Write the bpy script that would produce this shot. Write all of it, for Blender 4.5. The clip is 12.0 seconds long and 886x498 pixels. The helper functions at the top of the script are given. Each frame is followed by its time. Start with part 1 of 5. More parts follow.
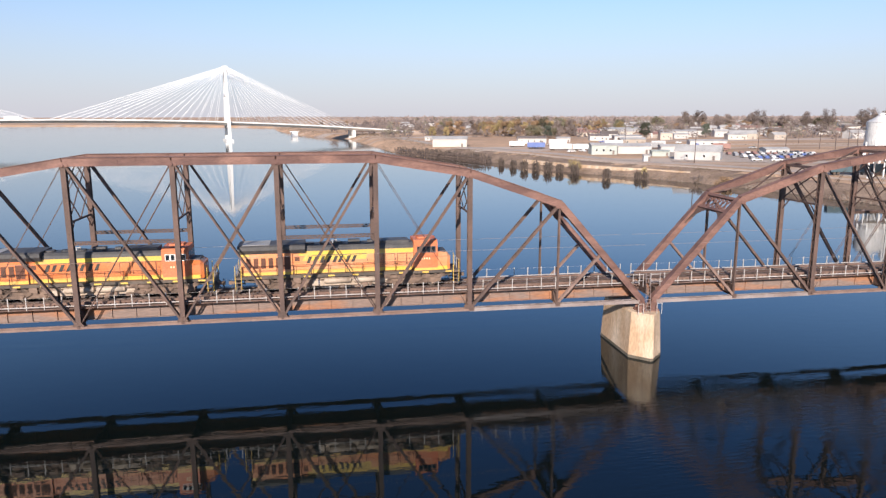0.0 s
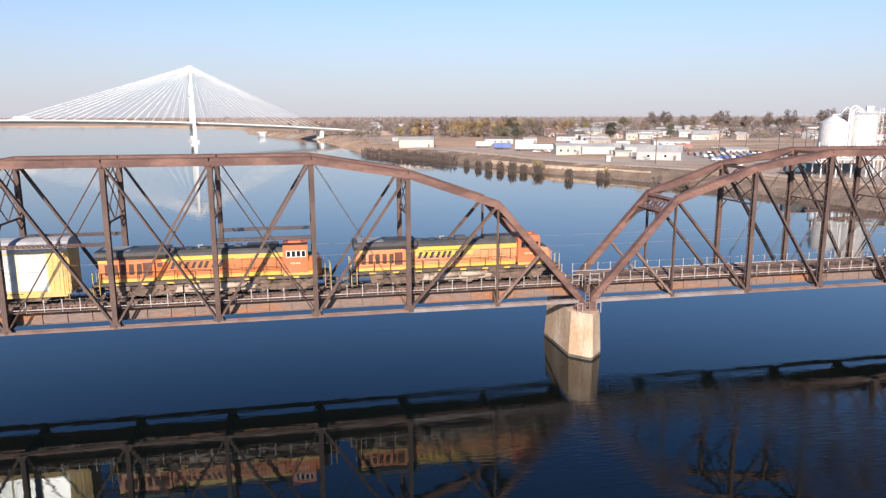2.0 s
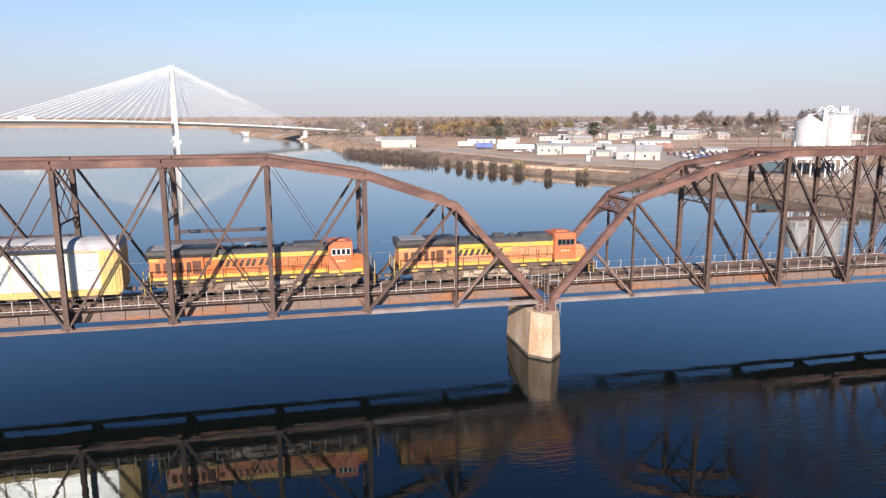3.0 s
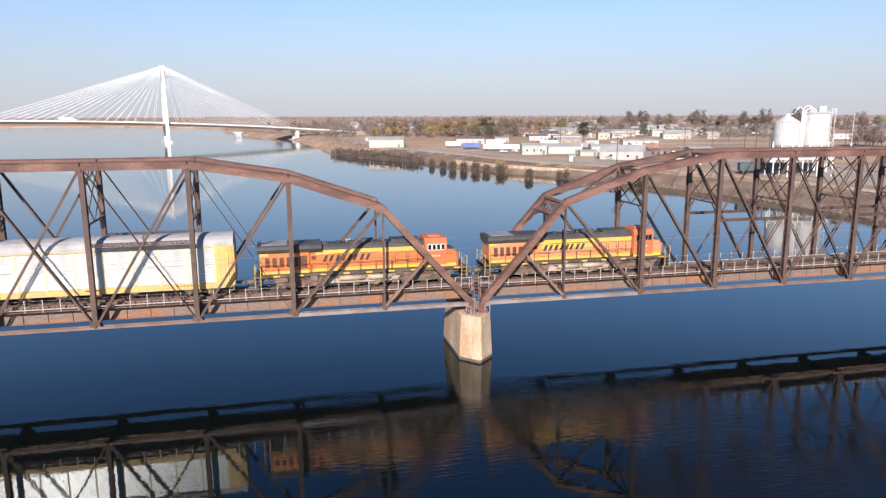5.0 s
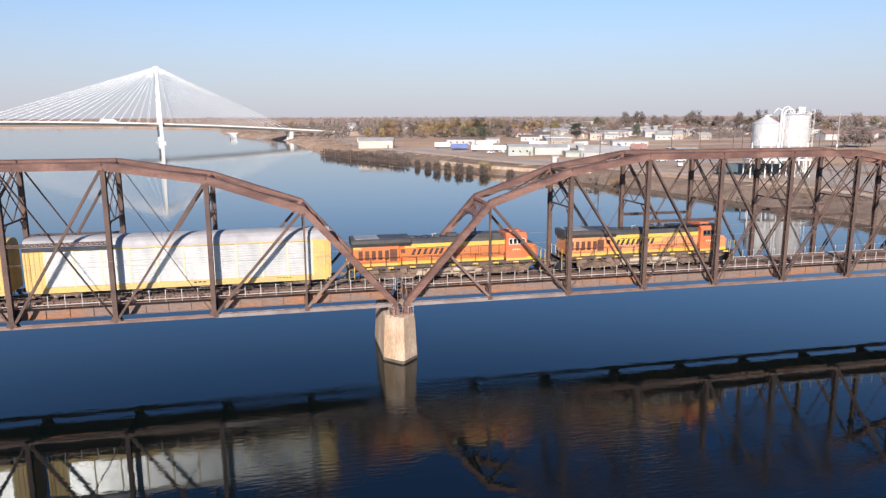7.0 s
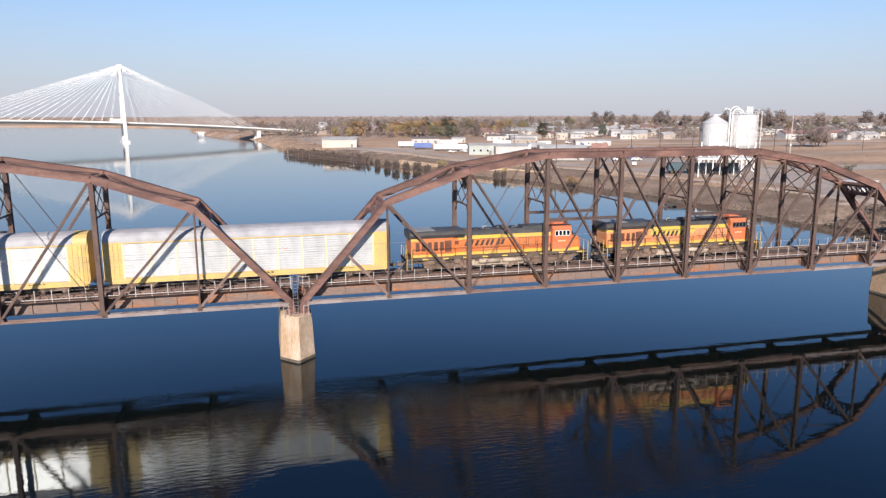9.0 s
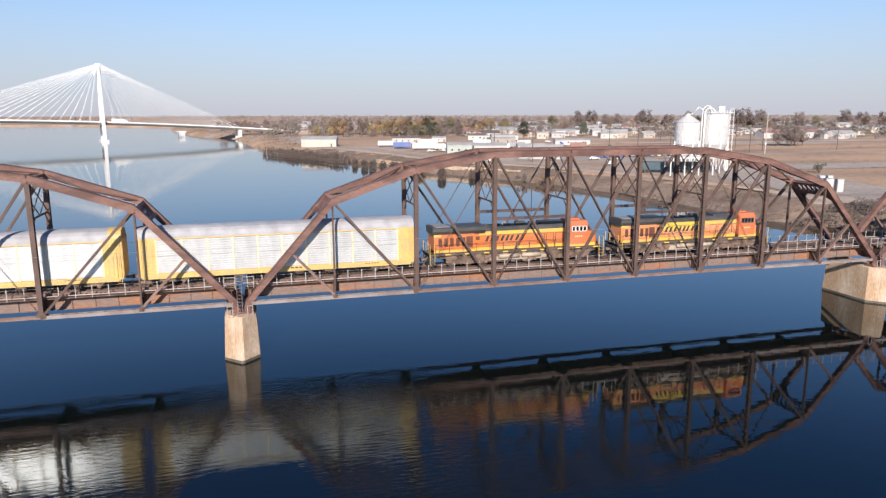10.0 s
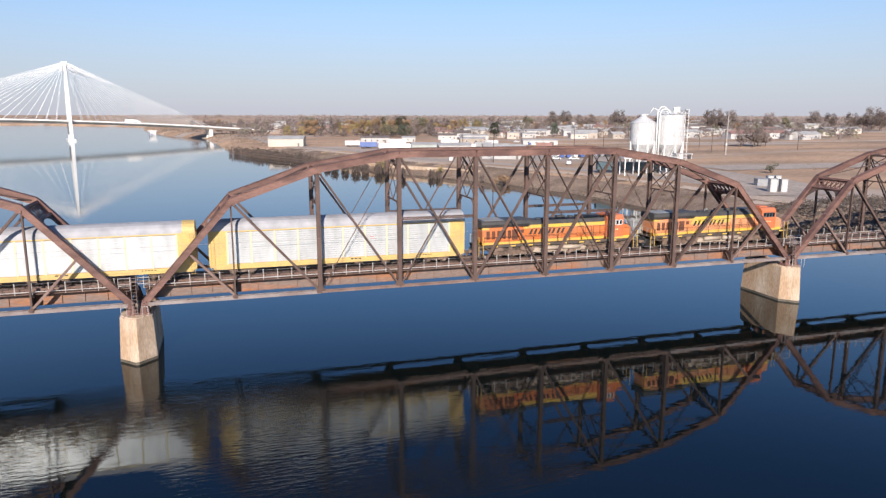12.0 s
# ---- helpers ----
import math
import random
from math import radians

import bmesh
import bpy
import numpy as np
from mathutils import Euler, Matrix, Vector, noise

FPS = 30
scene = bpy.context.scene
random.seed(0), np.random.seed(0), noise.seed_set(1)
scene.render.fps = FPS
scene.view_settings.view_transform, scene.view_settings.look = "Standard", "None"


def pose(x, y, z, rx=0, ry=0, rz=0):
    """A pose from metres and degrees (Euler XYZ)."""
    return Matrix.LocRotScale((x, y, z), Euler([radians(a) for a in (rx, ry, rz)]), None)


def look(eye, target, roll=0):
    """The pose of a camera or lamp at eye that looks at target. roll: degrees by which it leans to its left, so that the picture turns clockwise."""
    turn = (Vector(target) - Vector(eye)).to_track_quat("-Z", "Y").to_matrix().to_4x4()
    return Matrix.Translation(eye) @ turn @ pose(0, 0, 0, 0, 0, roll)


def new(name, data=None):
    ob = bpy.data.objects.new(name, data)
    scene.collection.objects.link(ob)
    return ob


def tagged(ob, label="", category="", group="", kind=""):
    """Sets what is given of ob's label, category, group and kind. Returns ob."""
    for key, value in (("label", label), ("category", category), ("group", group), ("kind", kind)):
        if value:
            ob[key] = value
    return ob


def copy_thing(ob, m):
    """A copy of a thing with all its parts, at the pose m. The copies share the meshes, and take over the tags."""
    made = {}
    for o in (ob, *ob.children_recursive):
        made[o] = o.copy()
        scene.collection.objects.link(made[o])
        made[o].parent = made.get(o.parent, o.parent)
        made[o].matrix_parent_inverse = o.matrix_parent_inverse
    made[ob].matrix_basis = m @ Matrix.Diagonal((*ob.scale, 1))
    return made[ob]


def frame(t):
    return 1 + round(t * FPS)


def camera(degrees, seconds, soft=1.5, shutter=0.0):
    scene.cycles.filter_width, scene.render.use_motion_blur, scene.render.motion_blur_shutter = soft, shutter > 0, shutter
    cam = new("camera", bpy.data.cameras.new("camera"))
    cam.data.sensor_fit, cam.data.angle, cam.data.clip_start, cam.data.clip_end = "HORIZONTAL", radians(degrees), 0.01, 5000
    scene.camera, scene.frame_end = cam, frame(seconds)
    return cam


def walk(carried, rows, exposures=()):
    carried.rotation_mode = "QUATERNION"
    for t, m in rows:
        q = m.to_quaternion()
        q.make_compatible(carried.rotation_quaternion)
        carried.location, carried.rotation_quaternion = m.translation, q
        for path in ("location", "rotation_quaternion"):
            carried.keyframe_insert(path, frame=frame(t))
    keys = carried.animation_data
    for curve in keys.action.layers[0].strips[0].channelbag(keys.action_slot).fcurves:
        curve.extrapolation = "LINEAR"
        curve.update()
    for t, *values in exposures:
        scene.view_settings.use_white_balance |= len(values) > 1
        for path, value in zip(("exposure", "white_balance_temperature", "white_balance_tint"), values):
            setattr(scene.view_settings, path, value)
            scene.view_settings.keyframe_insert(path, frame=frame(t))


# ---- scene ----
cam = camera(64.7, 12.0, 1.35)
PATH = [
    (0, (-4.173, 1.932, 23.522), (-3.855, 3.87, 23.145), -0.1),
    (0.5, (-3.814, 1.871, 23.509), (-3.466, 3.804, 23.132), -0.1),
    (1, (-3.104, 1.768, 23.512), (-2.738, 3.698, 23.136), -0.1),
    (1.5, (-2.225, 1.617, 23.53), (-1.847, 3.545, 23.155), -0.1),
    (2, (-1.088, 1.367, 23.61), (-0.693, 3.291, 23.234), -0.1),
    (2.5, (0.214, 1.239, 23.658), (0.633, 3.158, 23.282), -0.1),
    (3, (1.627, 0.956, 23.71), (2.058, 2.873, 23.333), -0.1),
    (5, (8.284, -0.553, 23.982), (8.717, 1.362, 23.604), -0.2),
    (5.5, (10.127, -1.01, 24.013), (10.558, 0.906, 23.636), -0.2),
    (6, (11.997, -1.494, 24.027), (12.426, 0.422, 23.65), -0.2),
    (6.5, (13.877, -1.93, 24.06), (14.306, -0.013, 23.683), -0.2),
    (7, (15.785, -2.411, 24.027), (16.213, -0.494, 23.651), -0.2),
    (9, (23.617, -4.432, 23.949), (24.107, -2.53, 23.571), -0.1),
    (9.5, (25.668, -5.007, 23.958), (26.177, -3.111, 23.578), -0.1),
    (10, (27.631, -5.462, 23.93), (28.157, -3.57, 23.55), -0.1),
    (10.5, (29.572, -6.04, 23.907), (30.119, -4.155, 23.528), -0.0),
    (11, (31.585, -6.602, 23.87), (32.145, -4.72, 23.491), 0.0),
    (11.5, (33.585, -7.11, 23.86), (34.151, -5.23, 23.48), 0.0),
    (12, (35.501, -7.681, 23.91), (36.078, -5.804, 23.53), 0.1),
]
EXPOSURES = ((0, 0.44, 6780, 12), (3, 0.41, 6760, 12), (6, 0.33, 6680, 11.5), (9, 0.27, 6600, 11), (12, 0.27, 6560, 10.5))
walk(cam, [(t, look(eye, target, roll)) for t, eye, target, roll in PATH], EXPOSURES)

# ---- world, sun, exposure ----
SUN_AZ, SUN_EL = 198.0, 24.0
world = bpy.data.worlds.new("world")
scene.world = world
world.use_nodes = True
wt = world.node_tree
sky = wt.nodes.new("ShaderNodeTexSky")
sky.sky_type = "NISHITA"
sky.sun_disc = False
sky.sun_elevation, sky.sun_rotation = radians(SUN_EL), radians(SUN_AZ)
sky.altitude, sky.air_density, sky.dust_density, sky.ozone_density = 1500.0, 1.0, 0.6, 3.0
tint = wt.nodes.new("ShaderNodeMix")
tint.data_type, tint.blend_type = "RGBA", "MULTIPLY"
tint.inputs["Factor"].default_value = 1.0
wt.links.new(sky.outputs["Color"], tint.inputs["A"])
# pale haze low over the horizon, all the way round
geo_in, sep, low_sky, haze = wt.nodes.new("ShaderNodeTexCoord"), wt.nodes.new("ShaderNodeSeparateXYZ"), wt.nodes.new("ShaderNodeMapRange"), wt.nodes.new("ShaderNodeMix")
wt.links.new(geo_in.outputs["Generated"], sep.inputs["Vector"])
wt.links.new(sep.outputs["Z"], low_sky.inputs["Value"])
# clear autumn air: deeper blue towards the zenith
deep = wt.nodes.new("ShaderNodeValToRGB")
deep.color_ramp.interpolation = "EASE"
for at, colour in ((0.0, (1.0, 1.03, 1.06, 1)), (0.16, (1.0, 1.13, 1.23, 1)), (0.25, (0.92, 1.14, 1.32, 1)), (0.44, (0.42, 0.70, 1.0, 1)), (1.0, (0.36, 0.64, 0.95, 1))):
    (deep.color_ramp.elements[0] if at == 0 else deep.color_ramp.elements[-1] if at == 1 else deep.color_ramp.elements.new(at)).color = colour
wt.links.new(sep.outputs["Z"], deep.inputs["Fac"])
wt.links.new(deep.outputs["Color"], tint.inputs["B"])
low_sky.interpolation_type = "SMOOTHERSTEP"
low_sky.inputs["From Min"].default_value, low_sky.inputs["From Max"].default_value = -0.10, 0.30
low_sky.inputs["To Min"].default_value, low_sky.inputs["To Max"].default_value = 1.0, 0.0
haze.data_type = "RGBA"
haze.inputs["B"].default_value = (4.25, 4.38, 5.3, 1)
wt.links.new(low_sky.outputs["Result"], haze.inputs["Factor"])
wt.links.new(tint.outputs["Result"], haze.inputs["A"])
wt.links.new(haze.outputs["Result"], wt.nodes["Background"].inputs["Color"])
wt.nodes["Background"].inputs["Strength"].default_value = 0.10
sun = new("sun", bpy.data.lights.new("sun", "SUN"))
sun.data.energy, sun.data.angle, sun.data.color = 5.0, radians(0.6), (1.0, 0.925, 0.84)
SUN_DIR = Vector((math.sin(radians(SUN_AZ)) * math.cos(radians(SUN_EL)), math.cos(radians(SUN_AZ)) * math.cos(radians(SUN_EL)), math.sin(radians(SUN_EL))))
sun.matrix_world = look(SUN_DIR * 100, (0, 0, 0))


# ---- materials ----
def mat(name, c1, c2, rough=0.6, metal=0.0, scale=1.0, fine=18.0, bump=0.15, stretch=(1, 1, 1), spec=0.5, lo=0.38, hi=0.64, rnd=0.0):
    """Two tones by broad noise, fine grain in value and relief."""
    m = bpy.data.materials.new(name)
    m.use_nodes = True
    nt, n = m.node_tree, m.node_tree.nodes
    bs = n["Principled BSDF"]
    tc, mp = n.new("ShaderNodeTexCoord"), n.new("ShaderNodeMapping")
    mp.inputs["Scale"].default_value = stretch
    nt.links.new(tc.outputs["Object"], mp.inputs["Vector"])
    big, small = n.new("ShaderNodeTexNoise"), n.new("ShaderNodeTexNoise")
    big.inputs["Scale"].default_value, big.inputs["Detail"].default_value = scale, 5
    small.inputs["Scale"].default_value, small.inputs["Detail"].default_value = fine, 3
    for t in (big, small):
        nt.links.new(mp.outputs["Vector"], t.inputs["Vector"])
    rg = n.new("ShaderNodeMapRange")
    rg.inputs["From Min"].default_value, rg.inputs["From Max"].default_value = lo, hi
    nt.links.new(big.outputs["Fac"], rg.inputs["Value"])
    mx = n.new("ShaderNodeMix")
    mx.data_type = "RGBA"
    mx.inputs["A"].default_value, mx.inputs["B"].default_value = (*c1, 1), (*c2, 1)
    nt.links.new(rg.outputs["Result"], mx.inputs["Factor"])
    hs = n.new("ShaderNodeHueSaturation")
    vr = n.new("ShaderNodeMapRange")
    vr.inputs["From Min"].default_value, vr.inputs["From Max"].default_value = 0.3, 0.7
    vr.inputs["To Min"].default_value, vr.inputs["To Max"].default_value = 0.82, 1.18
    nt.links.new(small.outputs["Fac"], vr.inputs["Value"])
    value = vr.outputs["Result"]
    if rnd:
        oi, rr, mu = n.new("ShaderNodeObjectInfo"), n.new("ShaderNodeMapRange"), n.new("ShaderNodeMath")
        rr.inputs["To Min"].default_value, rr.inputs["To Max"].default_value = 1 - rnd, 1 + rnd
        mu.operation = "MULTIPLY"
        nt.links.new(oi.outputs["Random"], rr.inputs["Value"])
        nt.links.new(rr.outputs["Result"], mu.inputs[0])
        nt.links.new(value, mu.inputs[1])
        value = mu.outputs[0]
    nt.links.new(value, hs.inputs["Value"])
    nt.links.new(mx.outputs["Result"], hs.inputs["Color"])
    nt.links.new(hs.outputs["Color"], bs.inputs["Base Color"])
    bs.inputs["Roughness"].default_value, bs.inputs["Metallic"].default_value = rough, metal
    bs.inputs["Specular IOR Level"].default_value = spec
    if bump:
        bp = n.new("ShaderNodeBump")
        bp.inputs["Strength"].default_value, bp.inputs["Distance"].default_value = bump, 0.02
        nt.links.new(small.outputs["Fac"], bp.inputs["Height"])
        nt.links.new(bp.outputs["Normal"], bs.inputs["Normal"])
    return m


def glass_mat(name, color, rough=0.05):
    m = bpy.data.materials.new(name)
    m.use_nodes = True
    b = m.node_tree.nodes["Principled BSDF"]
    b.inputs["Base Color"].default_value, b.inputs["Roughness"].default_value = (*color, 1), rough
    return m


STEEL = mat("rusty_steel", (0.128, 0.066, 0.055), (0.24, 0.128, 0.10), 0.75, 0, 0.6, 7, 0.3, (0.5, 1, 1.6))
STEEL_DARK = mat("brown_steel", (0.09, 0.058, 0.048), (0.14, 0.085, 0.068), 0.75, 0, 0.5, 7, 0.2)
STEEL_PALE = mat("weathered_pale_steel", (0.30, 0.25, 0.235), (0.21, 0.155, 0.14), 0.65, 0, 0.6, 8, 0.2)
EYEBAR = mat("dusty_eyebar_steel", (0.25, 0.165, 0.135), (0.17, 0.105, 0.085), 0.75, 0, 0.5, 6, 0.2)
GIRDER = mat("rust_streaked_girder", (0.22, 0.155, 0.13), (0.33, 0.15, 0.08), 0.8, 0, 0.55, 5, 0.2, (0.35, 1, 1.6), lo=0.45, hi=0.62)
GALV = mat("pale_galvanised_pipe", (0.50, 0.465, 0.44), (0.37, 0.325, 0.30), 0.5, 0.0, 1.5, 20, 0.1)
TIMBER = mat("dark_creosote_timber", (0.15, 0.092, 0.072), (0.22, 0.14, 0.11), 0.9, 0, 1.3, 9, 0.4)
RAIL = mat("worn_rail_steel", (0.14, 0.10, 0.085), (0.2, 0.15, 0.13), 0.45, 0.6, 2.0, 15, 0.1)
CONCRETE = mat("stained_concrete", (0.67, 0.525, 0.395), (0.49, 0.325, 0.205), 0.9, 0, 0.45, 6, 0.35, (1, 1, 0.35))
CONCRETE_GREY = mat("pale_concrete", (0.62, 0.60, 0.57), (0.5, 0.47, 0.44), 0.85, 0, 0.08, 1.5, 0.1)
TIDE = mat("wet_tide_mark", (0.10, 0.085, 0.06), (0.16, 0.13, 0.10), 0.6, 0, 0.8, 7, 0.3)
ORANGE = mat("faded_orange_paint", (0.66, 0.175, 0.045), (0.58, 0.20, 0.08), 0.45, 0, 0.5, 8, 0.05, (1, 1, 1.4))
CAB_RED = mat("faded_red_orange_paint", (0.64, 0.162, 0.06), (0.57, 0.19, 0.09), 0.5, 0, 0.5, 8, 0.05)
ORANGE_OLD = mat("sun_bleached_orange_paint", (0.72, 0.26, 0.10), (0.66, 0.31, 0.16), 0.5, 0, 0.45, 8, 0.05, (1, 1, 1.4))
YELLOW = mat("yellow_paint", (0.74, 0.48, 0.07), (0.64, 0.42, 0.12), 0.45, 0, 0.6, 9, 0.05)
RACK_YELLOW = mat("mustard_yellow_paint", (0.68, 0.46, 0.15), (0.57, 0.40, 0.17), 0.55, 0, 0.7, 9, 0.08)
BLACK = mat("dusty_black_paint", (0.05, 0.05, 0.054), (0.085, 0.08, 0.078), 0.55, 0, 0.6, 7, 0.08)
LETTER = mat("black_lettering_paint", (0.03, 0.028, 0.026), (0.06, 0.05, 0.04), 0.6, 0, 1.0, 9, 0.0)
WHITE_PAINT = mat("white_paint", (0.78, 0.77, 0.75), (0.68, 0.66, 0.63), 0.5, 0, 0.5, 6, 0.05)
GREY_ROOF = mat("galvanised_roof", (0.29, 0.29, 0.30), (0.36, 0.355, 0.35), 0.6, 0.0, 0.5, 6, 0.1)
GRIME = mat("dusty_running_gear", (0.23, 0.155, 0.115), (0.11, 0.075, 0.058), 0.85, 0, 1.2, 9, 0.4)
TANK = mat("tan_dusty_tank", (0.52, 0.42, 0.33), (0.38, 0.29, 0.22), 0.7, 0, 0.8, 9, 0.15)
PANEL = mat("white_corrugated_panel", (0.58, 0.58, 0.575), (0.50, 0.50, 0.495), 0.4, 0.0, 0.25, 0.7, 0.0, (1, 1, 0.4), rnd=0.04)
panel_bsdf = PANEL.node_tree.nodes["Principled BSDF"]
panel_bsdf.inputs["Coat IOR"].default_value = 1.75
panel_bsdf.inputs["Coat Weight"].default_value, panel_bsdf.inputs["Coat Roughness"].default_value = 1.0, 0.26
WINDOW = glass_mat("dark_window_glass", (0.012, 0.016, 0.02))
WHEEL = mat("wheel_steel", (0.07, 0.055, 0.045), (0.12, 0.09, 0.07), 0.6, 0.3, 2, 12, 0.1)
BRIDGE_WHITE = mat("white_bridge_concrete", (0.80, 0.79, 0.78), (0.72, 0.70, 0.68), 0.7, 0, 0.05, 1.0, 0.05)
CABLE = mat("white_cable_sheath", (0.85, 0.85, 0.85), (0.78, 0.78, 0.78), 0.5, 0, 0.1, 2, 0.0)


def water_material():
    m = bpy.data.materials.new("river_water")
    m.use_nodes = True
    nt, n = m.node_tree, m.node_tree.nodes
    b = n["Principled BSDF"]
    b.inputs["Base Color"].default_value = (0.0038, 0.0064, 0.0062, 1)
    b.inputs["Roughness"].default_value, b.inputs["IOR"].default_value = 0.012, 1.5
    b.inputs["Specular Tint"].default_value = (0.62, 0.86, 1.0, 1)
    tc = n.new("ShaderNodeTexCoord")

    def noise_at(scale, detail, stretch, turn=0.0):
        mp, t = n.new("ShaderNodeMapping"), n.new("ShaderNodeTexNoise")
        mp.inputs["Scale"].default_value, mp.inputs["Rotation"].default_value = stretch, (0, 0, radians(turn))
        t.inputs["Scale"].default_value, t.inputs["Detail"].default_value = scale, detail
        nt.links.new(tc.outputs["Object"], mp.inputs["Vector"])
        nt.links.new(mp.outputs["Vector"], t.inputs["Vector"])
        return t.outputs["Fac"]

    def calc(op, a, c):
        k = n.new("ShaderNodeMath")
        k.operation = op
        for i, v in enumerate((a, c)):
            if isinstance(v, float):
                k.inputs[i].default_value = v
            else:
                nt.links.new(v, k.inputs[i])
        return k.outputs[0]

    # eddies downstream of the river pier
    mp, gr = n.new("ShaderNodeMapping"), n.new("ShaderNodeTexGradient")
    gr.gradient_type = "SPHERICAL"
    mp.vector_type = "TEXTURE"
    mp.inputs["Location"].default_value, mp.inputs["Scale"].default_value, mp.inputs["Rotation"].default_value = (32, 43.5, 0), (32, 18, 10), (0, 0, radians(-20))
    nt.links.new(tc.outputs["Object"], mp.inputs["Vector"])
    nt.links.new(mp.outputs["Vector"], gr.inputs["Vector"])
    patch = noise_at(0.09, 3, (1, 1, 1))
    pm = n.new("ShaderNodeMapRange")
    pm.inputs["From Min"].default_value, pm.inputs["From Max"].default_value = 0.34, 0.68
    nt.links.new(patch, pm.inputs["Value"])
    wake = calc("MULTIPLY", gr.outputs["Fac"], pm.outputs["Result"])
    calm = calc("MULTIPLY", noise_at(0.6, 4, (0.8, 1.9, 1), 12), 0.0055)
    swell = calc("MULTIPLY", noise_at(0.05, 2, (1, 1, 1)), 0.008)
    rough = calc("MULTIPLY", calc("MULTIPLY", noise_at(1.6, 4, (0.5, 2.0, 1), -20), wake), 0.06)
    h = calc("ADD", calc("ADD", calm, swell), rough)
    bp = n.new("ShaderNodeBump")
    bp.inputs["Strength"].default_value, bp.inputs["Distance"].default_value = 1.0, 1.0
    nt.links.new(h, bp.inputs["Height"])
    nt.links.new(bp.outputs["Normal"], b.inputs["Normal"])
    # light breeze on the open reach upstream
    sep, breeze = n.new("ShaderNodeSeparateXYZ"), n.new("ShaderNodeMapRange")
    for key, v in (("From Min", 140.0), ("From Max", 520.0), ("To Min", 0.012), ("To Max", 0.06)):
        breeze.inputs[key].default_value = v
    nt.links.new(tc.outputs["Object"], sep.inputs["Vector"])
    nt.links.new(sep.outputs["Y"], breeze.inputs["Value"])
    nt.links.new(calc("ADD", breeze.outputs["Result"], calc("MULTIPLY", wake, 0.06)), b.inputs["Roughness"])
    return m


WATER = water_material()


def ground_material():
    m = mat("dry_grass_and_gravel", (0.62, 0.405, 0.265), (0.41, 0.28, 0.195), 0.95, 0, 0.035, 0.7, 0.3, (0.4, 1, 1), 0.1)
    nt, n = m.node_tree, m.node_tree.nodes
    bs = n["Principled BSDF"]
    was = bs.inputs["Base Color"].links[0].from_socket
    tc, mp, t, rg, mx = n.new("ShaderNodeTexCoord"), n.new("ShaderNodeMapping"), n.new("ShaderNodeTexNoise"), n.new("ShaderNodeMapRange"), n.new("ShaderNodeMix")
    mp.inputs["Scale"].default_value, mp.inputs["Location"].default_value = (0.006, 0.02, 0.02), (3, 5, 0)
    t.inputs["Scale"].default_value, t.inputs["Detail"].default_value = 1.0, 6
    rg.inputs["From Min"].default_value, rg.inputs["From Max"].default_value = 0.53, 0.64
    mx.data_type = "RGBA"
    mx.inputs["B"].default_value = (0.56, 0.46, 0.385, 1)
    nt.links.new(tc.outputs["Object"], mp.inputs["Vector"])
    nt.links.new(mp.outputs["Vector"], t.inputs["Vector"])
    nt.links.new(t.outputs["Fac"], rg.inputs["Value"])
    nt.links.new(rg.outputs["Result"], mx.inputs["Factor"])
    nt.links.new(was, mx.inputs["A"])
    nt.links.new(mx.outputs["Result"], bs.inputs["Base Color"])
    return m


GROUND = ground_material()
BANK = mat("dark_bank_soil", (0.33, 0.24, 0.182), (0.21, 0.152, 0.117), 0.95, 0, 0.12, 1.5, 0.4, (1, 1, 1), 0.1)


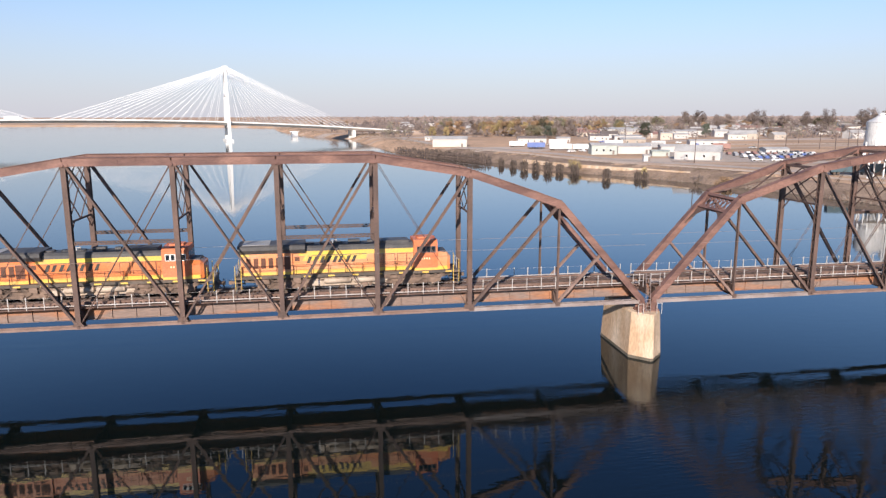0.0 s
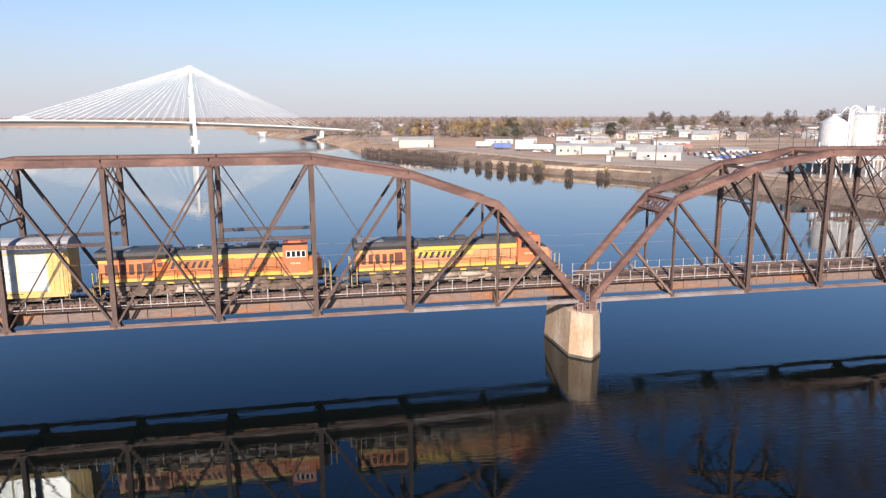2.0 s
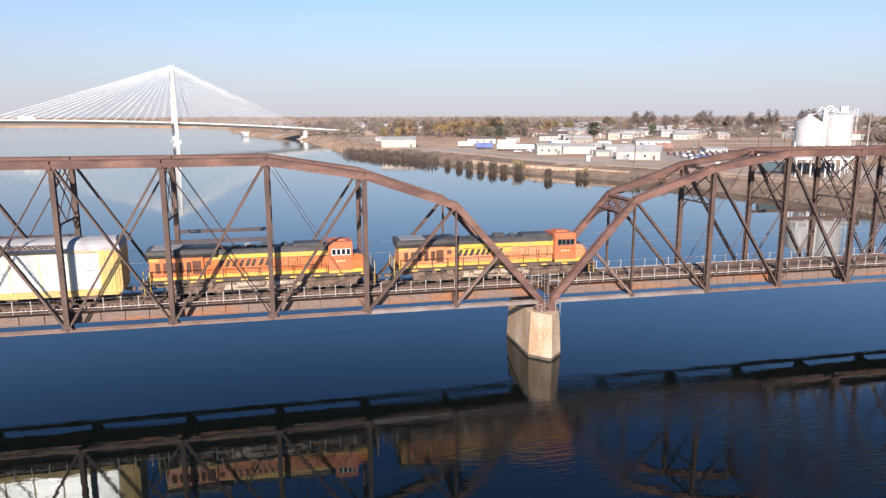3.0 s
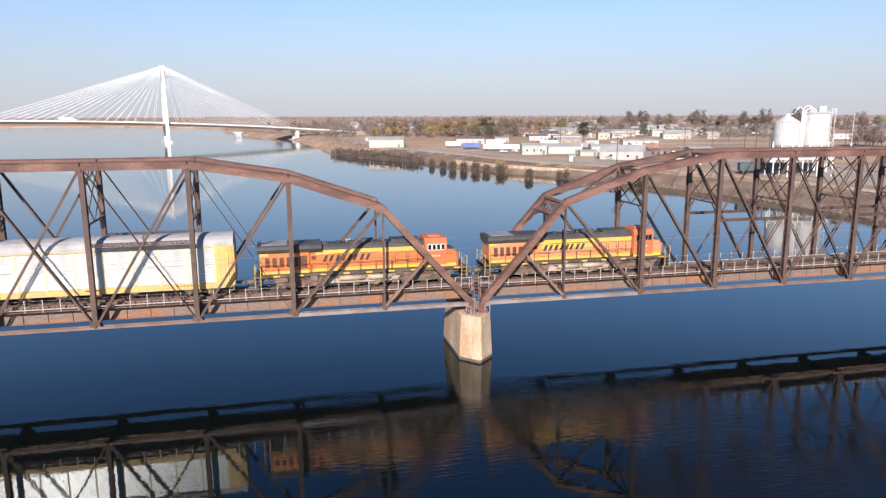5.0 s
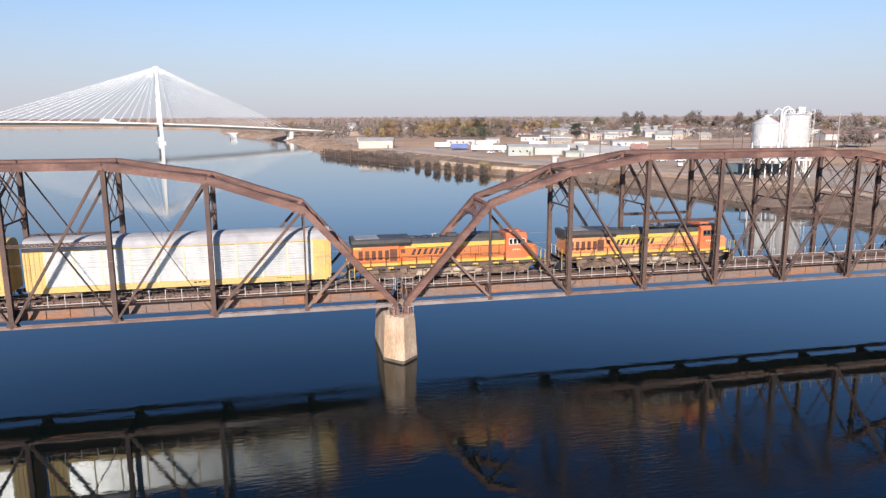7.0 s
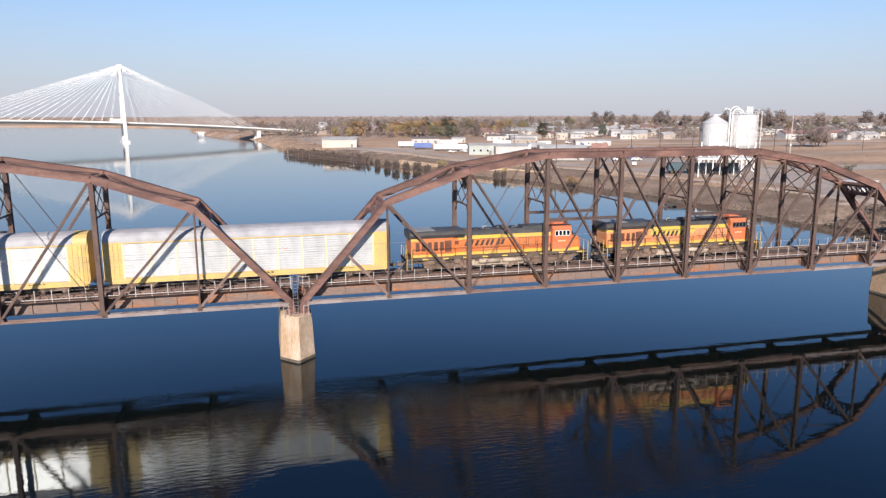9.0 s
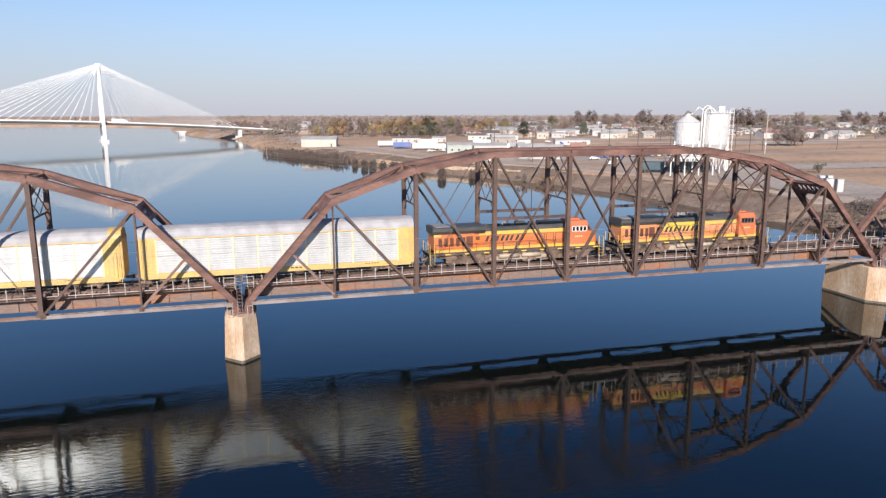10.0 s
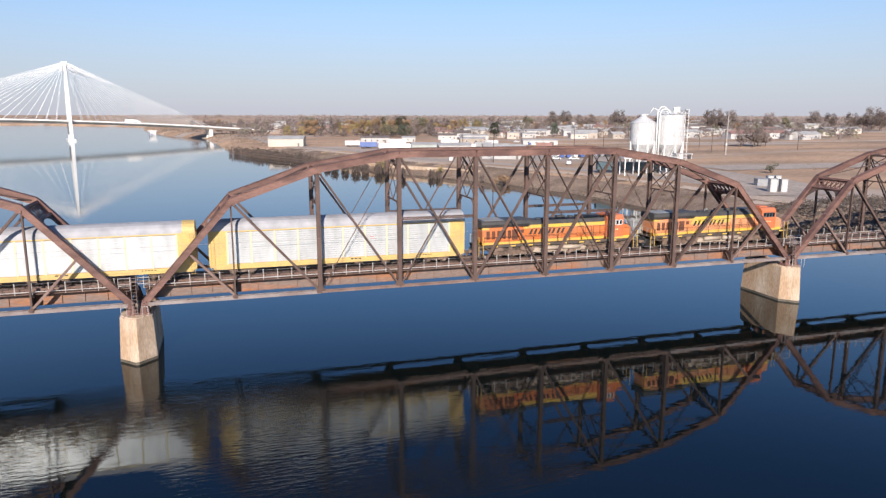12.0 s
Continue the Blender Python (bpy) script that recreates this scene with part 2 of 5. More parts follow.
# ---- mesh helpers ----
class Geo:
    def __init__(self):
        self.v, self.f = [], []

    def add(self, verts, faces):
        o = len(self.v)
        self.v += [tuple(p) for p in verts]
        self.f += [tuple(i + o for i in f) for f in faces]
        return self

    def box(self, cx, cy, cz, sx, sy, sz, turn=0.0):
        c, s = math.cos(radians(turn)), math.sin(radians(turn))
        pts = []
        for dz in (-sz / 2, sz / 2):
            for dx, dy in ((-sx / 2, -sy / 2), (sx / 2, -sy / 2), (sx / 2, sy / 2), (-sx / 2, sy / 2)):
                pts.append((cx + dx * c - dy * s, cy + dx * s + dy * c, cz + dz))
        return self.add(pts, [(3, 2, 1, 0), (4, 5, 6, 7), (0, 1, 5, 4), (1, 2, 6, 5), (2, 3, 7, 6), (3, 0, 4, 7)])

    def span(self, x0, x1, y0, y1, z0, z1):
        return self.box((x0 + x1) / 2, (y0 + y1) / 2, (z0 + z1) / 2, x1 - x0, y1 - y0, z1 - z0)

    def beam(self, p, q, a, b, side=(0, 1, 0)):
        """A bar from p to q, a wide along side, b deep across it."""
        p, q = Vector(p), Vector(q)
        d = (q - p).normalized()
        s = Vector(side) - d * d.dot(Vector(side))
        s.normalize()
        u = d.cross(s)
        pts = [e + s * (i * a / 2) + u * (j * b / 2) for e in (p, q) for i, j in ((-1, -1), (1, -1), (1, 1), (-1, 1))]
        return self.add(pts, [(3, 2, 1, 0), (4, 5, 6, 7), (0, 1, 5, 4), (1, 2, 6, 5), (2, 3, 7, 6), (3, 0, 4, 7)])

    def tube(self, p, q, r, n=8, r2=None):
        p, q = Vector(p), Vector(q)
        d = (q - p).normalized()
        s = d.orthogonal().normalized()
        u = d.cross(s)
        r2 = r if r2 is None else r2
        pts = [e + (s * math.cos(2 * math.pi * k / n) + u * math.sin(2 * math.pi * k / n)) * rr for e, rr in ((p, r), (q, r2)) for k in range(n)]
        fs = [(k, (k + 1) % n, n + (k + 1) % n, n + k) for k in range(n)]
        return self.add(pts, fs + [tuple(range(n))[::-1], tuple(range(n, 2 * n))])

    def loft(self, rings, caps=True):
        n = len(rings[0])
        pts = [p for r in rings for p in r]
        fs = [(i * n + k, i * n + (k + 1) % n, (i + 1) * n + (k + 1) % n, (i + 1) * n + k) for i in range(len(rings) - 1) for k in range(n)]
        if caps:
            fs += [tuple(range(n))[::-1], tuple(range((len(rings) - 1) * n, len(rings) * n))]
        return self.add(pts, fs)

    def mesh(self, name, material, smooth=False):
        me = bpy.data.meshes.new(name)
        me.from_pydata(self.v, [], self.f)
        me.materials.append(material)
        bm = bmesh.new()
        bm.from_mesh(me)
        bmesh.ops.recalc_face_normals(bm, faces=bm.faces)
        bm.to_mesh(me)
        bm.free()
        if smooth:
            for p in me.polygons:
                p.use_smooth = True
        return me


def part(name, geo, material, parent=None, label="", smooth=False, kind=""):
    ob = new(name, geo.mesh(name, material, smooth) if isinstance(geo, Geo) else geo)
    ob.parent = parent
    return tagged(ob, label=label, kind=kind)


def thing(name, label, category, group="", kind="", m=None):
    ob = new(name)
    ob.empty_display_size = 0.5
    if m is not None:
        ob.matrix_basis = m
    return tagged(ob, label, category, group, kind)


# ---- river and land ----
water = new("water", Geo().add([(-4900, -2500, 0), (4900, -2500, 0), (4900, 4900, 0), (-4900, 4900, 0)], [(0, 1, 2, 3)]).mesh("water", WATER))
tagged(water, "calm dark blue river with faint ripples", "river", kind="structure")

SHORE = [(215, -900), (205, -300), (200, -80), (190, 20), (178, 62), (166, 84), (152, 104), (140, 126), (139, 152), (138, 172), (131, 204), (122, 228), (113, 249), (96, 276), (88, 298), (78, 345),
         (62, 400), (42, 432), (36, 480), (26, 600), (16, 712), (-14, 765), (-40, 880), (-75, 1080), (-105, 1360), (-330, 1620), (-1400, 1900), (-4800, 2300)]
RISE = [(-4, -1.2), (0, -0.12), (2.5, 0.9), (6, 2.3), (10, 3.5), (14, 4.0), (24, 4.2), (45, 4.3), (110, 4.4), (300, 5), (900, 7), (4800, 9)]


def shore_points(step):
    pts = []
    for (x0, y0), (x1, y1) in zip(SHORE, SHORE[1:]):
        k = max(1, min(24, int(math.hypot(x1 - x0, y1 - y0) / step)))
        pts += [(x0 + (x1 - x0) * i / k, y0 + (y1 - y0) * i / k) for i in range(k)]
    return pts + [SHORE[-1]]


def inland(y):
    f = min(1, max(0, (y - 900) / 700))
    d = Vector((1 - 0.75 * f, 0.12 + 0.9 * f, 0))
    return d.normalized()


def build_ground():
    g, rows = Geo(), []
    for x, y in shore_points(5):
        row, d = [], inland(y)
        for off, z in RISE:
            j = noise.noise(Vector((x * 0.12, y * 0.12, off * 0.2)))
            if y > 1200:
                z = min(z, 2.5) if off < 300 else z
            o = off + (j * min(3.0, 0.8 + off * 0.12) if off < 30 else 0)
            row.append((x + d.x * o, y + d.y * o, z + (0.35 * noise.noise(Vector((x * 0.3, y * 0.3, off))) if 0 < off < 20 else 0)))
        rows.append(row)
    n = len(RISE)
    g.v = [p for r in rows for p in r]
    g.f = [(i * n + k, i * n + k + 1, (i + 1) * n + k + 1, (i + 1) * n + k) for i in range(len(rows) - 1) for k in range(n - 1)]
    me = g.mesh("ground", GROUND, True)
    me.materials.append(BANK)
    for p in me.polygons:
        c = p.center
        if (c.y < 420 and c.z < 3.75) or (c.y < 112 and c.z < 4.35):
            p.material_index = 1
    ob = new("ground", me)
    tagged(ob, "dry brown river bank and flat grassy land", "ground", kind="structure")


build_ground()

# ---- railway bridge ----
PANEL_LEN, NEAR, WIDE = 8.6, 64.5, 5.8
FAR, MID = NEAR + WIDE, NEAR + WIDE / 2
LOW, RAIL_TOP = 5.5, 7.4
UPPER = {1: 15.3, 2: 18.3, 3: 19.72, 4: 19.72, 5: 19.72, 6: 19.72, 7: 18.3, 8: 15.3}


def low(k, y):
    return Vector((k * PANEL_LEN, y, LOW))


def up(k, y):
    return Vector((k * PANEL_LEN, y, UPPER[k]))


def laced(p, q, a, b, side, pitch=0.75, bar=0.05, web=0.05):
    """Two webs joined by zigzag lacing on both open faces."""
    g = Geo()
    p, q = Vector(p), Vector(q)
    d = (q - p).normalized()
    s = (Vector(side) - d * d.dot(Vector(side))).normalized()
    u = d.cross(s)
    for i in (-1, 1):
        g.beam(p + s * (i * a / 2), q + s * (i * a / 2), web, b, side)
    n = max(2, int((q - p).length / pitch))
    for j in (-1, 1):
        for k in range(n):
            e = p + (q - p) * (k / n) + s * ((a / 2) * (1 if k % 2 else -1)) + u * (j * (b / 2 - 0.02))
            f = p + (q - p) * ((k + 1) / n) + s * ((a / 2) * (-1 if k % 2 else 1)) + u * (j * (b / 2 - 0.02))
            g.beam(e, f, bar * 2, 0.025, d.cross(u))
    return g


def boxed(p, q, a, b, side=(0, 1, 0)):
    """Riveted box member with cover plate, edge angles and tie plates."""
    g = Geo()
    p, q = Vector(p), Vector(q)
    d = (q - p).normalized()
    g.beam(p, q, a, b, side)
    s = (Vector(side) - d * d.dot(Vector(side))).normalized()
    u = d.cross(s)
    if u.z < 0:
        u = -u
    g.beam(p + u * (b / 2 + 0.02), q + u * (b / 2 + 0.02), a + 0.16, 0.04, side)
    g.beam(p - u * (b / 2 + 0.012), q - u * (b / 2 + 0.012), a + 0.1, 0.024, side)
    n = max(2, int((q - p).length / 1.4))
    for k in range(n + 1):
        c = p + (q - p) * (k / n)
        g.beam(c - d * 0.05, c + d * 0.05, a + 0.05, b + 0.03, side)
    return g


def gusset(c, sx, sz):
    g = Geo()
    for dy in (-0.3, 0.3):
        g.loft([[(c.x - sx * i, c.y + dy + e, c.z + sz * j) for i, j in ((-0.5, -0.35), (0.5, -0.35), (0.62, 0.2), (0.3, 0.65), (-0.3, 0.65), (-0.62, 0.2))] for e in (-0.02, 0.02)])
    g.tube((c.x, c.y - 0.42, c.z), (c.x, c.y + 0.42, c.z), 0.13, 10)
    return g


def build_span():
    sp = thing("truss_span", "rust-brown riveted steel through-truss railway span on concrete piers", "bridge", "truss spans of the railway bridge")
    for y in (NEAR, FAR):
        for k in range(1, 8):
            part("top_chord", boxed(up(k, y), up(k + 1, y), 0.58, 0.66), STEEL, sp)
        for k, e in ((1, 0), (8, 9)):
            part("end_post", boxed(up(k, y), low(e, y) + Vector((0, 0, 0.1)), 0.55, 0.56), STEEL, sp)
            mid = (up(k, y) + low(e, y)) / 2
            part("sub_strut", laced(mid, low(k, y) + Vector((0, 0, 0.2)), 0.28, 0.24, (0, 1, 0), 0.7), EYEBAR, sp)
            part("hanger", laced(up(k, y), low(k, y), 0.24, 0.17, (0, 1, 0), 0.8), STEEL_DARK, sp)
        for k in range(2, 8):
            part("post", laced(up(k, y) - Vector((0, 0, 0.2)), low(k, y), 0.46, 0.42, (0, 1, 0), 0.62), STEEL_DARK, sp)
        for k in range(1, 9):
            part("gusset", gusset(low(k, y) + Vector((0, 0, 0.1)), 0.42 if k in (1, 8) else 0.75, 0.42 if k in (1, 8) else 0.65), STEEL_DARK, sp)
            part("top_gusset", gusset(up(k, y) - Vector((0, 0, 0.25)), 0.8, 0.45), STEEL, sp)
        for a, b in ((1, 2), (2, 3), (3, 4), (8, 7), (7, 6), (6, 5), (4, 5), (5, 4)):
            g, main = Geo(), (a, b) not in ((4, 5), (5, 4))
            if a in (1, 8):
                g = laced(up(a, y), low(b, y), 0.34, 0.24, (0, 1, 0), 0.7)
            else:
                for dy in (-0.2, 0.2):
                    g.beam(up(a, y) + Vector((0, dy, 0)), low(b, y) + Vector((0, dy, 0)), 0.05, 0.2 if main else 0.15)
            part("diagonal", g, STEEL_DARK, sp)
        for a, b in ((2, 1), (3, 2), (4, 3), (5, 6), (6, 7), (7, 8)):
            if a in (2, 7):
                continue
            g = Geo()
            r = 0.045 if a in (4, 5) else 0.022
            for dy in (-0.12, 0.12):
                g.tube(up(a, y) + Vector((0, dy, 0)), low(b, y) + Vector((0, dy, 0)), r, 6)
            part("counter_rod", g, STEEL_DARK, sp)
        for k in (3, 5):
            z = 12.85
            part("lattice_strut", laced((k * PANEL_LEN, y, z), ((k + 1) * PANEL_LEN, y, z), 0.26, 0.24, (0, 0, 1), 0.2), STEEL_DARK, sp)
        for k in range(9):
            if k in (0, 1, 7, 8):
                part("bottom_chord", laced(low(k, y), low(k + 1, y), 0.5, 0.34, (0, 1, 0), 0.6, 0.05, 0.07), STEEL_PALE, sp)
            else:
                g = Geo()
                for dy in (-0.32, -0.2, 0.2, 0.32):
                    g.beam(low(k, y) + Vector((0, dy, 0)), low(k + 1, y) + Vector((0, dy, 0)), 0.05, 0.2)
                part("eyebar_chord", g, EYEBAR, sp)
        for k in (0, 9):
            c = low(k, y)
            g = Geo().box(c.x, y, LOW - 0.86, 1.0, 1.2, 0.18).box(c.x, y, LOW - 0.72, 0.8, 0.9, 0.12)
            for dy in (-0.35, 0.35):
                g.loft([[(c.x - 0.45, y + dy + e, LOW - 0.68), (c.x + 0.45, y + dy + e, LOW - 0.68), (c.x + 0.2, y + dy + e, LOW + 0.3), (c.x - 0.2, y + dy + e, LOW + 0.3)] for e in (-0.03, 0.03)])
            g.tube((c.x, y - 0.5, LOW), (c.x, y + 0.5, LOW), 0.15, 10)
            part("bearing", g, STEEL, sp)
    # sway frames, portals and laterals
    for k in range(2, 8):
        x, zt = k * PANEL_LEN, UPPER[k]
        zb = 14.6
        g = Geo()
        g.beam((x, NEAR, zt - 0.1), (x, FAR, zt - 0.1), 0.3, 0.24, (1, 0, 0))
        zm = (zt + zb) / 2
        for z0, z1 in ((zm, zt - 0.2), (zb, zm)):
            ym = (NEAR + FAR) / 2
            for a, b in ((NEAR, ym), (ym, FAR)):
                g.beam((x, a, z0), (x, b, z1), 0.07, 0.1, (1, 0, 0))
                g.beam((x, a, z1), (x, b, z0), 0.07, 0.1, (1, 0, 0))
        g.beam((x, NEAR, zb), (x, FAR, zb), 0.12, 0.16, (1, 0, 0))
        for y, s in ((NEAR, 1), (FAR, -1)):
            g.beam((x, y, zb - 1.3), (x, y + s * 1.3, zb), 0.08, 0.1, (1, 0, 0))
        part("sway_frame", g, STEEL_DARK, sp)
    for k, e in ((1, 0), (8, 9)):
        hip, foot = up(k, 0), low(e, 0)
        d = (foot - hip).normalized()
        nrm = Vector((d.z, 0, -d.x))
        a, b = hip + d * 0.15, hip + d * 1.75
        g = Geo()
        for c, w in ((a, 0.3), (b, 0.26)):
            g.beam(c + Vector((0, NEAR, 0)), c + Vector((0, FAR, 0)), 0.4, w, nrm)
        n = 7
        for i in range(n):
            y0, y1 = NEAR + 0.3 + (WIDE - 0.6) * i / n, NEAR + 0.3 + (WIDE - 0.6) * (i + 1) / n
            for p, q in ((a, b), (b, a)):
                g.beam(p + Vector((0, y0, 0)), q + Vector((0, y1, 0)), 0.05, 0.2, nrm)
        part("portal_frame", g, STEEL, sp)
        g = Geo()
        for y, s in ((NEAR, 1), (FAR, -1)):
            outer = [b + Vector((0, y + s * 0.25, 0)), b + d * 2.3 + Vector((0, y + s * 0.25, 0))]
            arc = []
            for i in range(9):
                t = math.pi / 2 * i / 8
                arc.append(b + d * (0.15 + 2.15 * (1 - math.sin(t))) + Vector((0, y + s * (0.4 + 2.1 * (1 - math.cos(t))), 0)))
            ring = [b + Vector((0, y + s * 0.2, 0)), b + d * 2.3 + Vector((0, y + s * 0.2, 0))] + arc + [b + Vector((0, y + s * 2.5, 0))]
            g.loft([[p + nrm * o for p in ring] for o in (-0.04, 0.04)])
        part("portal_knee", g, STEEL_DARK, sp)
    for k in range(1, 8):
        g = Geo()
        for a, b in ((NEAR, FAR), (FAR, NEAR)):
            g.beam(up(k, a), up(k + 1, b), 0.14, 0.1, (0, 0, 1))
        part("top_lateral", g, STEEL_DARK, sp)
    # floor
    for k in range(0, 10):
        x = k * PANEL_LEN + (0.35 if k == 0 else -0.35 if k == 9 else 0)
        g = Geo().box(x, MID, 6.25, 0.06, WIDE - 0.3, 1.1).box(x, MID, 6.82, 0.4, WIDE - 0.3, 0.05).box(x, MID, 5.7, 0.4, WIDE - 0.3, 0.05)
        part("floor_beam", g, STEEL_DARK, sp)
        if 0 < k < 9:
            g = Geo()
            for y, s in ((NEAR, 1), (FAR, -1)):
                g.beam((x, y, 5.6), (x, y + s * 1.2, 6.9), 0.3, 0.06, (1, 0, 0))
            part("knee_bracket", g, STEEL_DARK, sp)
    for k in range(9):
        x0, x1 = k * PANEL_LEN + 0.05, (k + 1) * PANEL_LEN - 0.05
        for y in (MID - 1.35, MID + 1.35):
            g = Geo().span(x0, x1, y - 0.012, y + 0.012, 5.75, 6.95).span(x0, x1, y - 0.18, y + 0.18, 6.93, 6.97).span(x0, x1, y - 0.18, y + 0.18, 5.73, 5.77)
            for i in range(5):
                xx = x0 + 0.2 + (x1 - x0 - 0.4) * i / 4
                g.span(xx - 0.03, xx + 0.03, y - 0.13, y + 0.13, 5.77, 6.93)
            part("stringer", g, GIRDER, sp)
    L = 9 * PANEL_LEN
    g = Geo()
    for i in range(int(L / 0.42)):
        x = 0.2 + i * 0.42
        j = random.uniform(-0.08, 0.08)
        g.box(x, MID + j, 7.1 + random.uniform(-0.012, 0.012), 0.30, 3.3, 0.26)
    part("tie_deck", g, TIMBER, sp, "weathered dark timber ties", kind="stuff")
    for y in (MID - 0.75, MID + 0.75):
        g = Geo().span(-0.6, L + 0.6, y - 0.07, y + 0.07, 7.23, 7.26).span(-0.6, L + 0.6, y - 0.012, y + 0.012, 7.26, 7.37).span(-0.6, L + 0.6, y - 0.037, y + 0.037, 7.36, RAIL_TOP)
        part("rail", g, RAIL, sp)
    for y in (MID - 1.5, MID + 1.5):
        part("guard_timber", Geo().span(0, L, y - 0.1, y + 0.1, 7.23, 7.4), TIMBER, sp)
    post_me = Geo().box(0, 0, 0.42, 0.07, 0.07, 1.15).mesh("railing_post", GALV)
    for y, s in ((NEAR + 0.55, 1), (FAR - 0.55, -1)):
        part("walkway", Geo().span(0, L, min(y - s * 0.02, y + s * 0.8), max(y - s * 0.02, y + s * 0.8), 7.0, 7.06), TIMBER, sp)
        part("walkway_edge_pipe", Geo().tube((0, y - s * 0.06, 7.28), (L, y - s * 0.06, 7.28), 0.05, 6), GALV, sp, "pale galvanised pipe rail")
        part("hand_cable", Geo().tube((0, y, 8.05), (L, y, 8.05), 0.008, 4), GALV, sp)
        n = int(L / 1.43)
        for i in range(n + 1):
            part("railing_post", post_me, GALV, sp).location = (L * i / n, y, 7.15)
    for y in (NEAR - 0.32, FAR - 0.32):
        part("line_wire", Geo().tube((0, y, 11.2), (L, y, 11.2), 0.012, 4), STEEL_PALE, sp)
    return sp


SPAN_X = (27.0, -130.2, -51.6, 105.6)
first_span = build_span()
first_span.matrix_basis = pose(SPAN_X[0], 0, 0)
for sx in SPAN_X[1:]:
    copy_thing(first_span, pose(sx, 0, 0))


def pier_ring(cx, z, half, nose, y0, y1):
    """Plan of the pier: long flanks and a blunt pointed cutwater at each end."""
    b = 0.16
    return [(cx - half, y0 + nose + 0.12, z), (cx - half + 0.1, y0 + nose, z), (cx - b, y0 + 0.1, z), (cx + b, y0 + 0.1, z), (cx + half - 0.1, y0 + nose, z), (cx + half, y0 + nose + 0.12, z),
            (cx + half, y1 - nose, z), (cx + b, y1 - 0.1, z), (cx - b, y1 - 0.1, z), (cx - half, y1 - nose, z)]


def build_pier(cx):
    pr = thing("bridge_pier", "weathered tan concrete pier standing in the river", "pier", "piers of the railway bridge")
    g = Geo().loft([pier_ring(0, -3, 1.75, 1.6, 62.2, 72.7), pier_ring(0, 0.35, 1.7, 1.6, 62.25, 72.6), pier_ring(0, 4.45, 1.5, 1.45, 62.55, 72.3)])
    part("shaft", g, CONCRETE, pr)
    part("cap", Geo().loft([pier_ring(0, 4.45, 1.42, 1.45, 62.65, 72.2), pier_ring(0, 4.56, 1.38, 1.45, 62.7, 72.1)]), CONCRETE, pr)
    part("tide_band", Geo().loft([pier_ring(0, -0.5, 1.74, 1.6, 62.21, 72.66), pier_ring(0, 0.28, 1.715, 1.6, 62.24, 72.62)]), TIDE, pr, "dark wet band at the waterline")
    g = Geo()
    for dx in (-0.23, 0.23):
        g.tube((dx, 63.6, 4.5), (dx, 64.0, 8.4), 0.026, 6)
    for i in range(11):
        g.tube((-0.23, 63.63 + 0.037 * i, 4.8 + 0.34 * i), (0.23, 63.63 + 0.037 * i, 4.8 + 0.34 * i), 0.025, 6)
    part("ladder", g, STEEL_PALE, pr, "weathered steel ladder")
    g = Geo()
    for x0, x1 in ((-1.4, -0.35), (0.35, 1.4)):
        for z in (7.6, 8.2):
            g.tube((x0, 64.3, z), (x1, 64.3, z), 0.035, 6)
        for x in (x0, x1):
            g.tube((x, 64.3, 7.0), (x, 64.3, 8.3), 0.035, 6)
    for x in (-1.2, -0.7, 0.7, 1.2):
        g.tube((x, 63.2, 4.5), (x, 63.2, 5.6), 0.03, 6)
    for s in (-1, 1):
        g.tube((s * 1.2, 63.2, 5.55), (s * 0.7, 63.2, 5.55), 0.03, 6)
    part("safety_rail", g, GALV, pr, "pale pipe safety rails")
    pr.matrix_basis = pose(cx, 0, 0)
    return pr


first_pier = build_pier(26.2)
for px in (-130.8, -52.2, 105.0, 183.6):
    copy_thing(first_pier, pose(px, 0, 0))


# ---- train ----
LOUVRE = mat("shaded_louvre_paint", (0.16, 0.06, 0.035), (0.10, 0.045, 0.03), 0.7, 0, 1.0, 9, 0.1)
RACK_ROOF = mat("dull_galvanised_roof", (0.385, 0.375, 0.39), (0.41, 0.40, 0.412), 0.65, 0.0, 0.06, 0.8, 0.0)
RACK_POST = mat("faded_yellow_post_paint", (0.80, 0.68, 0.42), (0.72, 0.60, 0.36), 0.55, 0, 0.7, 9, 0.05)
SILL = mat("dust_brown_frame", (0.13, 0.10, 0.08), (0.07, 0.058, 0.05), 0.75, 0, 0.8, 9, 0.2)

def wheelset(parent, x, r):
    g = Geo()
    for y in (-0.76, 0.76):
        g.tube((0, y - 0.07, 0), (0, y + 0.07, 0), r, 20)
        g.tube((0, y - 0.09, 0), (0, y + 0.09, 0), r * 0.35, 10)
    g.tube((0, -1.0, 0), (0, 1.0, 0), 0.09, 8)
    ob = part("wheelset", g, WHEEL, parent)
    ob.location = (x, 0, r)
    WHEELS.append((ob, x, r))
    return ob


WHEELS = []


